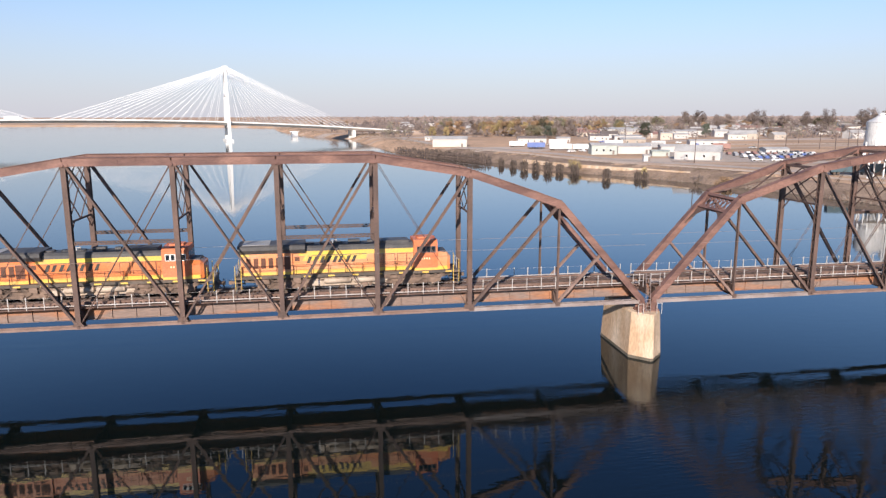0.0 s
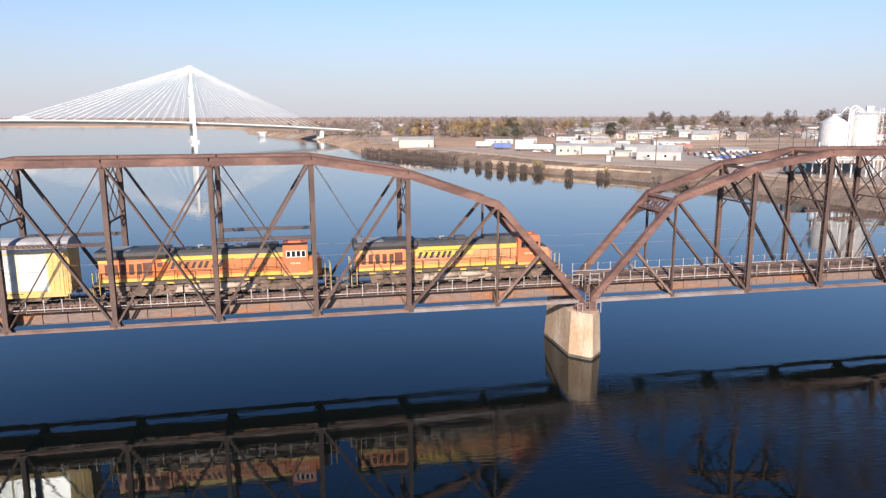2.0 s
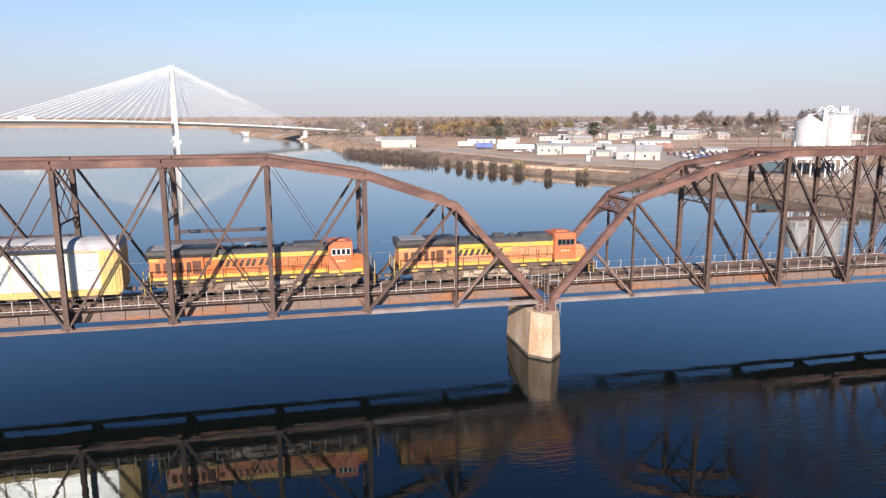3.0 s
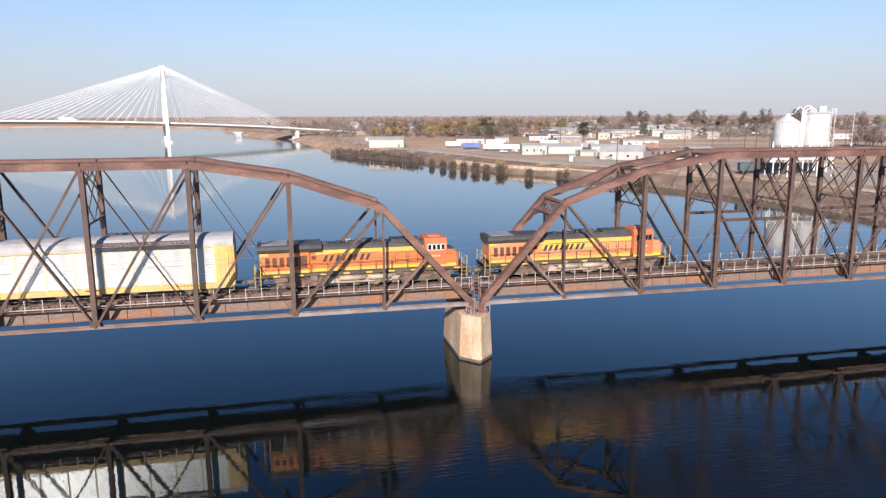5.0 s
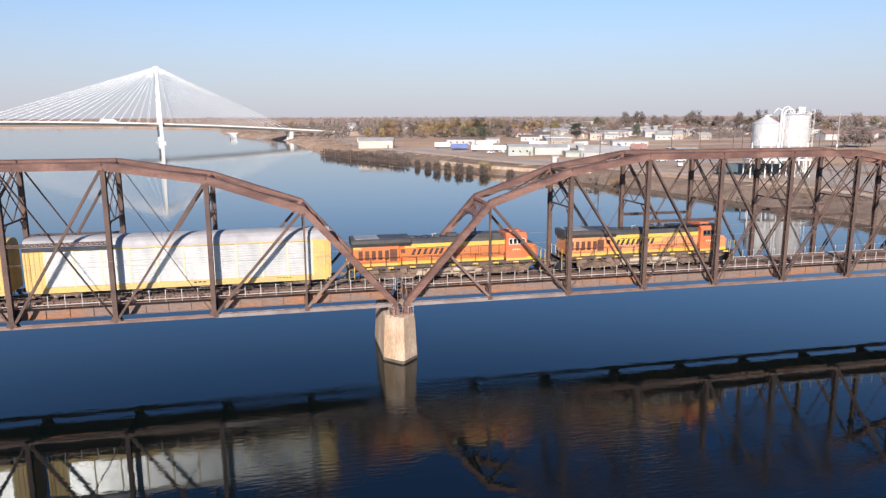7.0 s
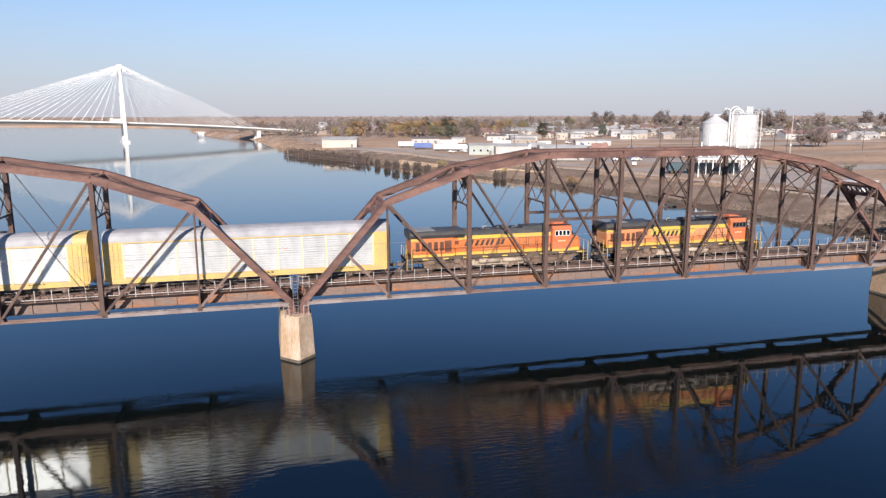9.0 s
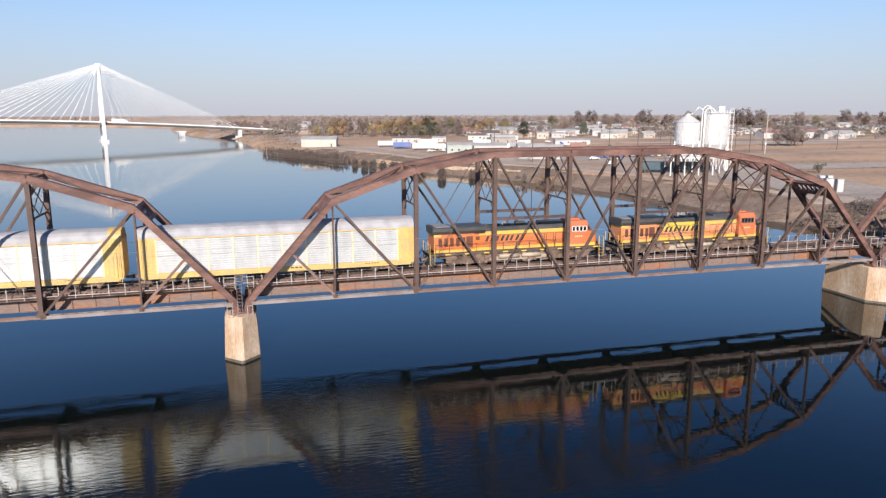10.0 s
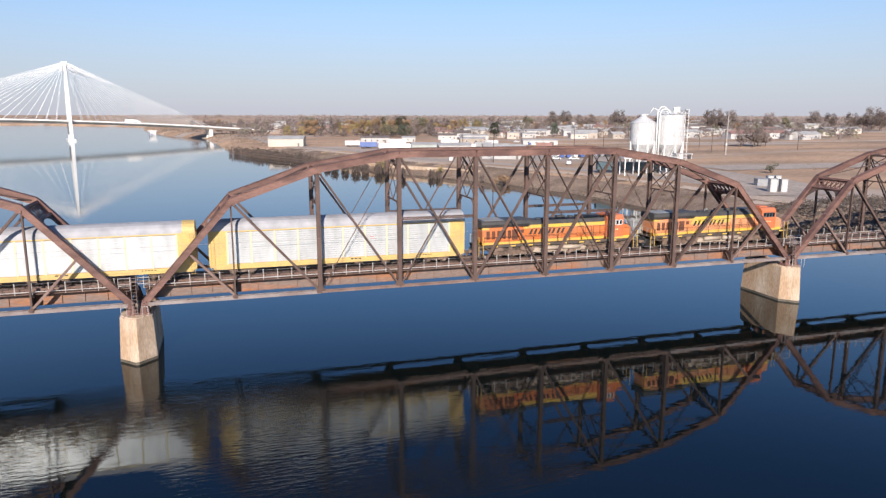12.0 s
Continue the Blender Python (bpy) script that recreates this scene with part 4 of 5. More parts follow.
build_cable_bridge()
g = Geo().loft([[TOWER + ALONG * a + ACROSS * b + Vector((0, 0, z)) for b, z in ((-34, 2.0), (-12, h), (12, h), (34, 2.0))] for a, h in ((160, 5.0), (182, deck_z(166)), (300, 7.0), (420, 5.2))])
tagged(new("approach_embankment", g.mesh("approach_embankment", GROUND)), "dry grass embankment carrying the road to the bridge", "embankment", kind="structure")


# ---- land beyond the river ----
ASPHALT = mat("grey_gravel_road", (0.45, 0.37, 0.315), (0.52, 0.43, 0.36), 0.95, 0, 0.05, 0.8, 0.2, (1, 1, 1), 0.1)
SAND = mat("pale_sandy_track", (0.68, 0.53, 0.41), (0.56, 0.43, 0.33), 0.95, 0, 0.06, 0.9, 0.2, (1, 1, 1), 0.1)
CREAM = mat("cream_metal_cladding", (0.58, 0.52, 0.45), (0.50, 0.45, 0.39), 0.6, 0, 0.3, 3, 0.05)
HOUSE_WHITE = mat("white_house_siding", (0.54, 0.52, 0.50), (0.45, 0.43, 0.41), 0.6, 0, 0.3, 3, 0.05, rnd=0.1)
HOUSE_TAN = mat("tan_house_siding", (0.48, 0.40, 0.33), (0.41, 0.345, 0.29), 0.7, 0, 0.3, 3, 0.05, rnd=0.15)
GREEN_WALL = mat("pale_green_cladding", (0.42, 0.46, 0.42), (0.36, 0.39, 0.36), 0.6, 0, 0.3, 3, 0.05)
BLUE_WALL = mat("blue_trailer_paint", (0.10, 0.15, 0.36), (0.13, 0.19, 0.40), 0.5, 0, 0.3, 3, 0.02)
ROOF_GREY = mat("pale_metal_roof", (0.50, 0.48, 0.46), (0.40, 0.38, 0.36), 0.6, 0, 0.2, 2, 0.05)
ROOF_DARK = mat("dark_shingle_roof", (0.15, 0.125, 0.115), (0.21, 0.17, 0.15), 0.85, 0, 0.3, 3, 0.1, rnd=0.2)
ROOF_RED = mat("faded_red_roof", (0.30, 0.165, 0.14), (0.35, 0.21, 0.18), 0.8, 0, 0.3, 3, 0.1)
BARK = mat("grey_brown_bark", (0.13, 0.095, 0.07), (0.19, 0.14, 0.105), 0.9, 0, 1.0, 6, 0.4)
PILE = mat("weathered_pile_timber", (0.095, 0.068, 0.057), (0.16, 0.118, 0.10), 0.9, 0, 0.8, 6, 0.4, (1, 1, 0.3))
LEAVES = {
    "green": mat("dull_green_leaves", (0.135, 0.13, 0.085), (0.20, 0.175, 0.11), 0.8, 0, 0.35, 2.0, 0.0, rnd=0.25),
    "yellow": mat("yellow_autumn_leaves", (0.42, 0.32, 0.15), (0.32, 0.24, 0.12), 0.8, 0, 0.35, 2.0, 0.0, rnd=0.2),
    "orange": mat("orange_autumn_leaves", (0.36, 0.225, 0.125), (0.28, 0.18, 0.105), 0.8, 0, 0.35, 2.0, 0.0, rnd=0.2),
    "brown": mat("bare_brown_twigs", (0.18, 0.14, 0.125), (0.245, 0.192, 0.17), 0.9, 0, 0.35, 2.0, 0.0, rnd=0.25),
    # brown twigs lightened for the far woods: distance haze put into the colour
    "pale": mat("haze_paled_twigs", (0.24, 0.192, 0.172), (0.32, 0.25, 0.222), 0.9, 0, 0.35, 2.0, 0.0, rnd=0.25),
    "dark": mat("dark_evergreen_leaves", (0.075, 0.09, 0.068), (0.11, 0.12, 0.085), 0.8, 0, 0.35, 2.0, 0.0, rnd=0.2),
}
ROCK = mat("brown_riprap_rock", (0.18, 0.14, 0.115), (0.26, 0.20, 0.16), 0.9, 0, 0.4, 3, 0.4)
BRUSH = mat("dark_leafless_brush", (0.10, 0.078, 0.065), (0.15, 0.115, 0.09), 0.9, 0, 0.4, 3, 0.0)
DARK_TEAL = mat("dark_teal_paint", (0.05, 0.09, 0.11), (0.07, 0.11, 0.13), 0.6, 0, 0.3, 3, 0.02)
SCRUB = mat("dry_scrub", (0.29, 0.21, 0.14), (0.19, 0.138, 0.095), 0.9, 0, 0.4, 3, 0.0)


def shore_x(y):
    for (x0, y0), (x1, y1) in zip(SHORE, SHORE[1:]):
        if y0 <= y <= y1:
            return x0 + (x1 - x0) * (y - y0) / (y1 - y0)
    return SHORE[-1][0]


def land_z(x, y):
    off = (x - shore_x(y - 0.12 * max(0, x - shore_x(y)))) * 1.007 if y < 1300 else 300
    for (o0, z0), (o1, z1) in zip(RISE, RISE[1:]):
        if o0 <= off <= o1:
            return z0 + (z1 - z0) * (off - o0) / (o1 - o0)
    return RISE[-1][1] if off > 0 else 0.0


def strip(name, label, material, pts, wide, lift=0.06, kind="structure"):
    """A level band of ground along a line of points."""
    g, row = Geo(), []
    fine = []
    for (x0, y0), (x1, y1) in zip(pts, pts[1:]):
        k = max(1, int(math.hypot(x1 - x0, y1 - y0) / 6))
        fine += [(x0 + (x1 - x0) * i / k, y0 + (y1 - y0) * i / k) for i in range(k)]
    fine.append(pts[-1])
    for i, (x, y) in enumerate(fine):
        a, b = fine[max(0, i - 1)], fine[min(len(fine) - 1, i + 1)]
        d = Vector((b[0] - a[0], b[1] - a[1], 0)).normalized()
        s = Vector((d.y, -d.x, 0))
        for o in (-1, -0.33, 0.33, 1):
            w = o * wide / 2
            row.append((x + s.x * w, y + s.y * w, land_z(x + s.x * w, y + s.y * w) + lift))
    g.v = row
    g.f = [(i * 4 + k, i * 4 + k + 1, i * 4 + k + 5, i * 4 + k + 4) for i in range(len(fine) - 1) for k in range(3)]
    return tagged(new(name, g.mesh(name, material)), label, name.split("_")[-1], kind=kind)


def along_shore(off, ys):
    return [(shore_x(y) + off, y) for y in ys]


strip("road_1", "pale gravel road along the river bank", ASPHALT, along_shore(30, (90, 105, 125, 150, 172, 204, 228, 249, 276, 298, 345, 400, 432, 480, 600)), 9)
strip("road_2", "sandy track on top of the bank", SAND, along_shore(17, (100, 125, 150, 172, 204, 228, 249, 276, 298, 345, 400)), 5, 0.1)
strip("pavement_1", "grey gravel yard with parked cars", ASPHALT, [(165, 262), (196, 330)], 62, 0.12)
strip("pavement_2", "grey gravel yard beside the silos", ASPHALT, [(172, 130), (182, 165), (190, 240)], 30, 0.16)
strip("road_3", "straight grey road across the dry field", ASPHALT, [(205, 210), (330, 205), (520, 240)], 22, 0.14)
strip("road_4", "pale dusty road past the yards", SAND, [(150, 400), (230, 420), (330, 400), (520, 380)], 16, 0.14)


def gable(name, label, category, x, y, turn, wide, high, deep, wall, roof, rise=0.22, windows=3, group=""):
    """A gabled building: its front runs along its own x axis, the door on the front."""
    z = land_z(x, y) - 0.1
    b = thing(name, label, category, group)
    part("wall", Geo().loft([[(-wide / 2, 0, 0), (wide / 2, 0, 0), (wide / 2, 0, high), (-wide / 2, 0, high)], [(-wide / 2, deep / 2, 0), (wide / 2, deep / 2, 0), (wide / 2, deep / 2, high + deep * rise), (-wide / 2, deep / 2, high + deep * rise)],
                             [(-wide / 2, deep, 0), (wide / 2, deep, 0), (wide / 2, deep, high), (-wide / 2, deep, high)]]), wall, b)
    g = Geo()
    e, t = 0.35, 0.16
    top = high + deep * rise
    for y0, y1, z0, z1 in ((-e, deep / 2, high - e * rise * 2, top), (deep + e, deep / 2, high - e * rise * 2, top)):
        g.loft([[(xx, y0, z0 + 0.05), (xx, y1, z1 + 0.05), (xx, y1, z1 + t + 0.05), (xx, y0, z0 + t + 0.05)] for xx in (-wide / 2 - e, wide / 2 + e)])
    part("roof", g, roof, b)
    for i in range(windows):
        wx = -wide / 2 + wide * (i + 0.7) / (windows + 0.6)
        w = part("window", Geo().span(wx - 0.55, wx + 0.55, -0.06, 0.05, high * 0.35, high * 0.35 + 1.2), WHITE_PAINT, b)
        part("pane", Geo().span(wx - 0.45, wx + 0.45, -0.075, -0.02, high * 0.35 + 0.1, high * 0.35 + 1.1), WINDOW, w)
    dx = wide * 0.36
    part("door", Geo().span(dx - 0.5, dx + 0.5, -0.06, 0.05, 0, min(2.1, high * 0.8)), ROOF_DARK, b)
    b.matrix_basis = pose(x, y, z, 0, 0, turn)
    return b


gable("shed", "cream metal-clad shed beside the old timber wharf", "shed", 70, 428, -12, 21, 4.6, 14, CREAM, ROOF_GREY, 0.12, 0)
gable("kiosk", "small white hut by the river road", "hut", 72, 534, -12, 5.2, 2.4, 4, HOUSE_WHITE, ROOF_GREY, 0.2, 1)
gable("warehouse", "long white warehouse with dark roof", "warehouse", 131, 458, -11, 19, 3.6, 10, HOUSE_WHITE, ROOF_DARK, 0.12, 4)
gable("warehouse", "small white store building", "warehouse", 158, 473, -12, 9.3, 3, 7, HOUSE_WHITE, ROOF_GREY, 0.12, 1)
gable("workshop", "pale greenish workshop with open bays", "workshop", 129, 328, -11, 12.3, 4.6, 9, GREEN_WALL, ROOF_GREY, 0.1, 3)
gable("warehouse", "low white storage shed with pale roof", "warehouse", 146, 331, -11, 16.5, 3.8, 12, HOUSE_WHITE, ROOF_GREY, 0.1, 0)
gable("shed", "low pale green shed", "shed", 149, 309, -11, 8, 2.4, 5, GREEN_WALL, GREEN_WALL, 0.1, 0)
gable("warehouse", "white gabled metal hall with two dark windows", "warehouse", 151, 280, -35, 18.5, 3.8, 12, HOUSE_WHITE, ROOF_GREY, 0.2, 2)
gable("warehouse", "white flat commercial building", "warehouse", 215, 494, -12, 20, 3.2, 12, HOUSE_WHITE, ROOF_GREY, 0.06, 4)
gable("warehouse", "large white commercial hall among trees", "warehouse", 253, 598, -12, 36, 6, 26, HOUSE_WHITE, ROOF_GREY, 0.05, 6)
gable("warehouse", "tan block building with flat roof", "warehouse", 248, 500, -12, 9, 5, 8, HOUSE_TAN, ROOF_GREY, 0.06, 2)
gable("warehouse", "white garage with wide doors", "garage", 270, 519, -12, 11, 3.4, 8, HOUSE_WHITE, ROOF_GREY, 0.1, 2)
gable("hut", "small white cabin on the bank", "hut", 127, 277, -11, 2.6, 2.6, 2.4, HOUSE_WHITE, ROOF_GREY, 0.1, 0)
gable("warehouse", "white office building beside the car park", "office", 208, 308, -11, 11, 2.7, 8, HOUSE_WHITE, ROOF_GREY, 0.1, 3)
gable("warehouse", "long yellowish warehouse at the field's edge", "warehouse", 594, 522, -14, 36, 4.6, 14, CREAM, ROOF_GREY, 0.12, 5)

gable("shed", "low white storage shed behind the yard", "shed", 172, 340, -14, 14, 3, 8, HOUSE_WHITE, ROOF_GREY, 0.12, 0)
gable("shed", "pale tan storage shed with grey roof", "shed", 190, 430, -10, 16, 3.4, 9, HOUSE_TAN, ROOF_GREY, 0.12, 2)
gable("shed", "long low white shed on the gravel yard", "shed", 225, 400, -14, 22, 3, 8, HOUSE_WHITE, ROOF_GREY, 0.1, 4)
gable("shed", "white shed with dark roof near the trees", "shed", 195, 500, -12, 14, 3.4, 9, HOUSE_WHITE, ROOF_DARK, 0.14, 2)
gable("shed", "wide pale commercial shed", "shed", 290, 560, -12, 30, 4.5, 16, HOUSE_WHITE, ROOF_GREY, 0.08, 5)
gable("shed", "cream block store near the field", "shed", 300, 490, -14, 14, 3.6, 10, CREAM, ROOF_GREY, 0.1, 3)
rng = random.Random(7)
HOUSES = [(357, 630, 12, 5), (417, 660, 25, 5.2), (478, 669, 14, 4.6), (497, 664, 14, 5), (512, 638, 14, 5.4), (532, 664, 10, 5.6), (330, 700, 14, 4), (385, 720, 13, 4), (445, 740, 15, 4.5), (560, 690, 14, 5)]
for i in range(130):
    a = rng.uniform(-4, 47)
    d = rng.uniform(640, 1250)
    x, y = d * math.sin(radians(a)) + 20, d * math.cos(radians(a))
    if x < shore_x(y) + 90 or (x < 230 and y < 700):
        continue
    HOUSES.append((x, y, rng.uniform(9, 20), rng.uniform(3.4, 6.0)))
for i in range(46):
    a, d = rng.uniform(14, 47), rng.uniform(570, 780)
    x, y = d * math.sin(radians(a)) + 20, d * math.cos(radians(a))
    HOUSES.append((x, y, rng.uniform(9, 22), rng.uniform(3.2, 4.6)))
for x, y, w, h in HOUSES:
    wall = rng.choice((HOUSE_WHITE, HOUSE_WHITE, HOUSE_WHITE, HOUSE_TAN, CREAM))
    roof = rng.choice((ROOF_DARK, ROOF_GREY, ROOF_GREY, ROOF_DARK, ROOF_RED))
    words = {HOUSE_WHITE: "white", HOUSE_TAN: "tan", CREAM: "cream"}[wall]
    rw = {ROOF_DARK: "dark shingle", ROOF_GREY: "pale metal", ROOF_RED: "faded red"}[roof]
    gable("house", f"small {words} town house with {rw} roof", "house", x, y, rng.uniform(-40, 20), w, h, rng.uniform(8, 12), wall, roof, 0.2, 2, "houses of the town")


# trees
def leaf_cloud(g, c, r, n, size, gen):
    for _ in range(n):
        v = Vector((gen.gauss(0, 1), gen.gauss(0, 1), gen.gauss(0, 1))).normalized() * (gen.random() ** 0.4)
        p = Vector(c) + Vector((v.x * r[0], v.y * r[1], v.z * r[2]))
        a = Vector((gen.uniform(-1, 1), gen.uniform(-1, 1), gen.uniform(-1, 1))).normalized()
        b = a.orthogonal().normalized()
        s = size * gen.uniform(0.6, 1.3)
        g.add([p - a * s, p + b * s * 0.7, p + a * s, p - b * s * 0.7], [(0, 1, 2, 3)])


def build_tree(kind, high, seed, label, sparse=1.0):
    gen = random.Random(seed)
    t = thing("tree", label, "tree", "trees of the far bank")
    g = Geo()
    g.tube((0, 0, -0.3), (0.1, 0.05, high * 0.55), high * 0.028, 8, high * 0.014)
    crown = Geo()
    lobes = []
    for i in range(22):
        a = gen.uniform(0, 6.283)
        z = high * gen.uniform(0.26, 0.92)
        reach = high * 0.34 * (1.15 - abs(z / high - 0.55) * 1.5) * gen.uniform(0.5, 1.0)
        p = Vector((math.cos(a) * reach, math.sin(a) * reach, z))
        g.tube((0.05, 0.02, high * gen.uniform(0.2, 0.5)), p, high * 0.012, 5, high * 0.004)
        lobes.append(p)
    for p in lobes:
        r = high * gen.uniform(0.10, 0.19)
        leaf_cloud(crown, p, (r, r, r * 0.85), int(62 * sparse), high * 0.031, gen)
    part("trunk", g, BARK, t)
    part("crown", crown, LEAVES[kind], t)
    return t


KINDS = [build_tree("green", 12, 1, "dull green broadleaf tree on the far bank"), build_tree("yellow", 10, 2, "yellow autumn tree on the far bank"), build_tree("orange", 10, 3, "orange autumn tree on the far bank"),
         build_tree("brown", 12, 4, "bare brown tree with fine twigs", 0.8), build_tree("dark", 11, 5, "dark evergreen tree with a dense round crown", 1.4), build_tree("brown", 9, 6, "bare leafless tree among the houses", 0.7),
         build_tree("green", 9, 8, "half-bare green tree among the houses", 0.8)]
used = set()


def plant(k, x, y, s):
    ob = KINDS[k]
    m = pose(x, y, land_z(x, y), 0, 0, rng.uniform(0, 360)) @ Matrix.Diagonal((s, s, s * rng.uniform(0.9, 1.1), 1))
    if k in used:
        c = copy_thing(ob, m)
        c.scale = m.to_scale()
    else:
        ob.matrix_basis = m
        used.add(k)


for k, x, y, s in ((4, 244, 528, 1.2), (4, 303, 541, 0.95), (1, 86, 604, 1.05), (1, 97, 598, 0.85), (3, 338, 342, 1.1), (3, 344, 346, 0.95), (3, 331, 345, 0.9), (5, 335, 339, 1.0), (5, 341, 340, 1.1), (3, 347, 343, 0.8), (5, 328, 342, 0.8), (4, 176, 566, 0.95), (0, 163, 568, 1.0), (0, 170, 572, 0.85), (0, 184, 575, 0.7)):
    plant(k, x, y, s)
for i in range(84):
    plant(rng.choice((2, 2, 1, 1, 2, 3, 0, 5)), rng.uniform(105, 270), rng.uniform(600, 720), rng.uniform(0.9, 1.5))
for i in range(120):
    a, d = rng.uniform(-3, 48), rng.uniform(620, 1200)
    x, y = d * math.sin(radians(a)) + 20, d * math.cos(radians(a))
    if x < shore_x(y) + 60:
        continue
    plant(rng.choice((3, 3, 3, 5, 5, 6, 5, 2)), x, y, rng.uniform(0.6, 1.15))
for i in range(95):
    x = rng.uniform(430, 950)
    plant(rng.choice((3, 3, 3, 5, 6, 5, 5)), x, 1200 - x * 0.9 + rng.uniform(0, 150), rng.uniform(1.3, 2.0))


def far_woods(name, label, d0, d1, a0, a1, n, high, material, seed):
    gen = random.Random(seed)
    g = Geo()
    for _ in range(n):
        a, d = radians(gen.uniform(a0, a1)), gen.uniform(d0, d1)
        x, y = d * math.sin(a), d * math.cos(a)
        if x < shore_x(y) + 20 and y < 1360:
            continue
        h = high * gen.uniform(0.5, 1.15)
        z = land_z(x, y)
        leaf_cloud(g, (x, y, z + h * 0.5), (h * 0.5, h * 0.5, h * 0.5), 34, h * 0.11, gen)
    tagged(new(name, g.mesh(name, material)), label, "woods", kind="stuff")


# the "pale" belts carry their haze in the leaf colour
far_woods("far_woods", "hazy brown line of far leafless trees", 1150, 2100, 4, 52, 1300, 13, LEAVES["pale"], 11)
far_woods("far_woods", "hazy dull green line of far trees", 1250, 2200, 7, 52, 240, 13, LEAVES["green"], 12)
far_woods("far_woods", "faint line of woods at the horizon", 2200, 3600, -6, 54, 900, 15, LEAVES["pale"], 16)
far_woods("far_woods", "low haze-paled woods on the far shore upstream", 2200, 2600, -48, 0, 300, 8, LEAVES["pale"], 13)


far_woods("town_trees", "mixed bare and green trees between the town houses", 600, 1250, 0, 50, 1500, 8.5, LEAVES["brown"], 14)
far_woods("town_trees", "dull green trees between the town houses", 620, 1250, 4, 50, 150, 9, LEAVES["green"], 15)


# bank scrub and rocks
def bank_scatter(name, label, category, n, y0, y1, o0, o1, size, material, seed, rocks):
    gen = random.Random(seed)
    g = Geo()
    for _ in range(n):
        y = gen.uniform(y0, y1)
        x = shore_x(y) + gen.uniform(o0, o1)
        z = land_z(x, y)
        s = size * gen.uniform(0.4, 1.4)
        if rocks:
            r = [[Vector((x, y, z)) + Vector((math.cos(t) * s * q * gen.uniform(0.7, 1.2), math.sin(t) * s * q * gen.uniform(0.7, 1.2), zz * s)) for t in (0, 1.05, 2.1, 3.14, 4.2, 5.2)] for q, zz in ((0.9, -0.3), (1.0, 0.15), (0.55, 0.6))]
            g.loft(r)
        else:
            leaf_cloud(g, (x, y, z + s * 0.4), (s, s, s * 0.7), 30, s * 0.15, gen)
    tagged(new(name, g.mesh(name, material)), label, category, kind="stuff")


bank_scatter("riprap", "brown boulders along the waterline", "rocks", 800, 30, 270, -0.5, 3, 0.34, ROCK, 21, True)
bank_scatter("scrub", "dry brown scrub on the river bank", "scrub", 1300, 40, 420, 0.5, 14, 0.65, SCRUB, 22, False)
bank_scatter("scrub", "dark leafless brush near the bridge end", "scrub", 2600, 60, 120, -1, 46, 1.15, BRUSH, 23, False)
bank_scatter("scrub", "low dry bushes on the flat field", "scrub", 260, 150, 420, 90, 330, 0.8, SCRUB, 24, False)
bank_scatter("scrub", "dry brush below the far road bridge", "scrub", 500, 440, 1200, 1, 30, 1.1, SCRUB, 25, False)


def shrub(x, y, s, kind, label):
    gen = random.Random(int(x * 7 + y))
    b = thing("shrub", label, "shrub", "shrubs on the bank")
    g, c = Geo(), Geo()
    for i in range(7):
        a = gen.uniform(0, 6.28)
        p = Vector((math.cos(a) * s * 0.5, math.sin(a) * s * 0.5, s * gen.uniform(0.5, 1.0)))
        g.tube((0, 0, -0.2), p, s * 0.03, 5, s * 0.01)
        leaf_cloud(c, p, (s * 0.35, s * 0.35, s * 0.3), 60, s * 0.07, gen)
    part("stem", g, BARK, b)
    part("foliage", c, LEAVES[kind], b)
    b.matrix_basis = pose(x, y, land_z(x, y))


shrub(124, 214, 3.6, "orange", "rust-orange autumn shrub on the bank")
shrub(127, 216, 2.6, "orange", "small rust-orange autumn shrub")
shrub(119, 222, 2.8, "brown", "dark leafless shrub at the waterline")
shrub(96, 279, 4.2, "yellow", "golden-yellow autumn shrub at the water's edge")
shrub(211, 186, 3.0, "green", "small dark green shrub in the field")
shrub(113, 252, 2.8, "yellow", "pale yellow shrub on the bank")


# old piles in the water
def pile_cluster(x, y, s, seed):
    gen = random.Random(seed)
    c = thing("pile_cluster", "old leaning timber piles topped with dry brush", "pile cluster", "old pile clusters in the water")
    for i in range(7):
        a = i * 0.9
        part("timber_post", Geo().tube((math.cos(a) * s * 0.42, math.sin(a) * s * 0.42, -2), (math.cos(a) * s * 0.22, math.sin(a) * s * 0.22, s * gen.uniform(0.7, 1.15)), 0.2, 7, 0.16), PILE, c)
    part("cap_timber", Geo().box(0, 0, s * 0.72, s * 0.9, 0.3, 0.3, gen.uniform(0, 90)), PILE, c)
    g = Geo()
    leaf_cloud(g, (0, 0, s * 0.45), (s * 0.46, s * 0.46, s * 0.5), 300, s * 0.075, gen)
    part("brush", g, BRUSH, c, kind="stuff")
    c.matrix_basis = pose(x, y, 0)


for i, (x, y, s) in enumerate(((76, 322, 3.6), (78.5, 309, 3.8), (80, 297, 4.3), (83.5, 291, 4.2), (87, 285, 4.8), (90, 279, 4.0), (94, 272, 4.0), (98, 249, 4.2), (109, 246, 3.2), (111, 244, 3.0))):
    pile_cluster(x, y, s, 40 + i)


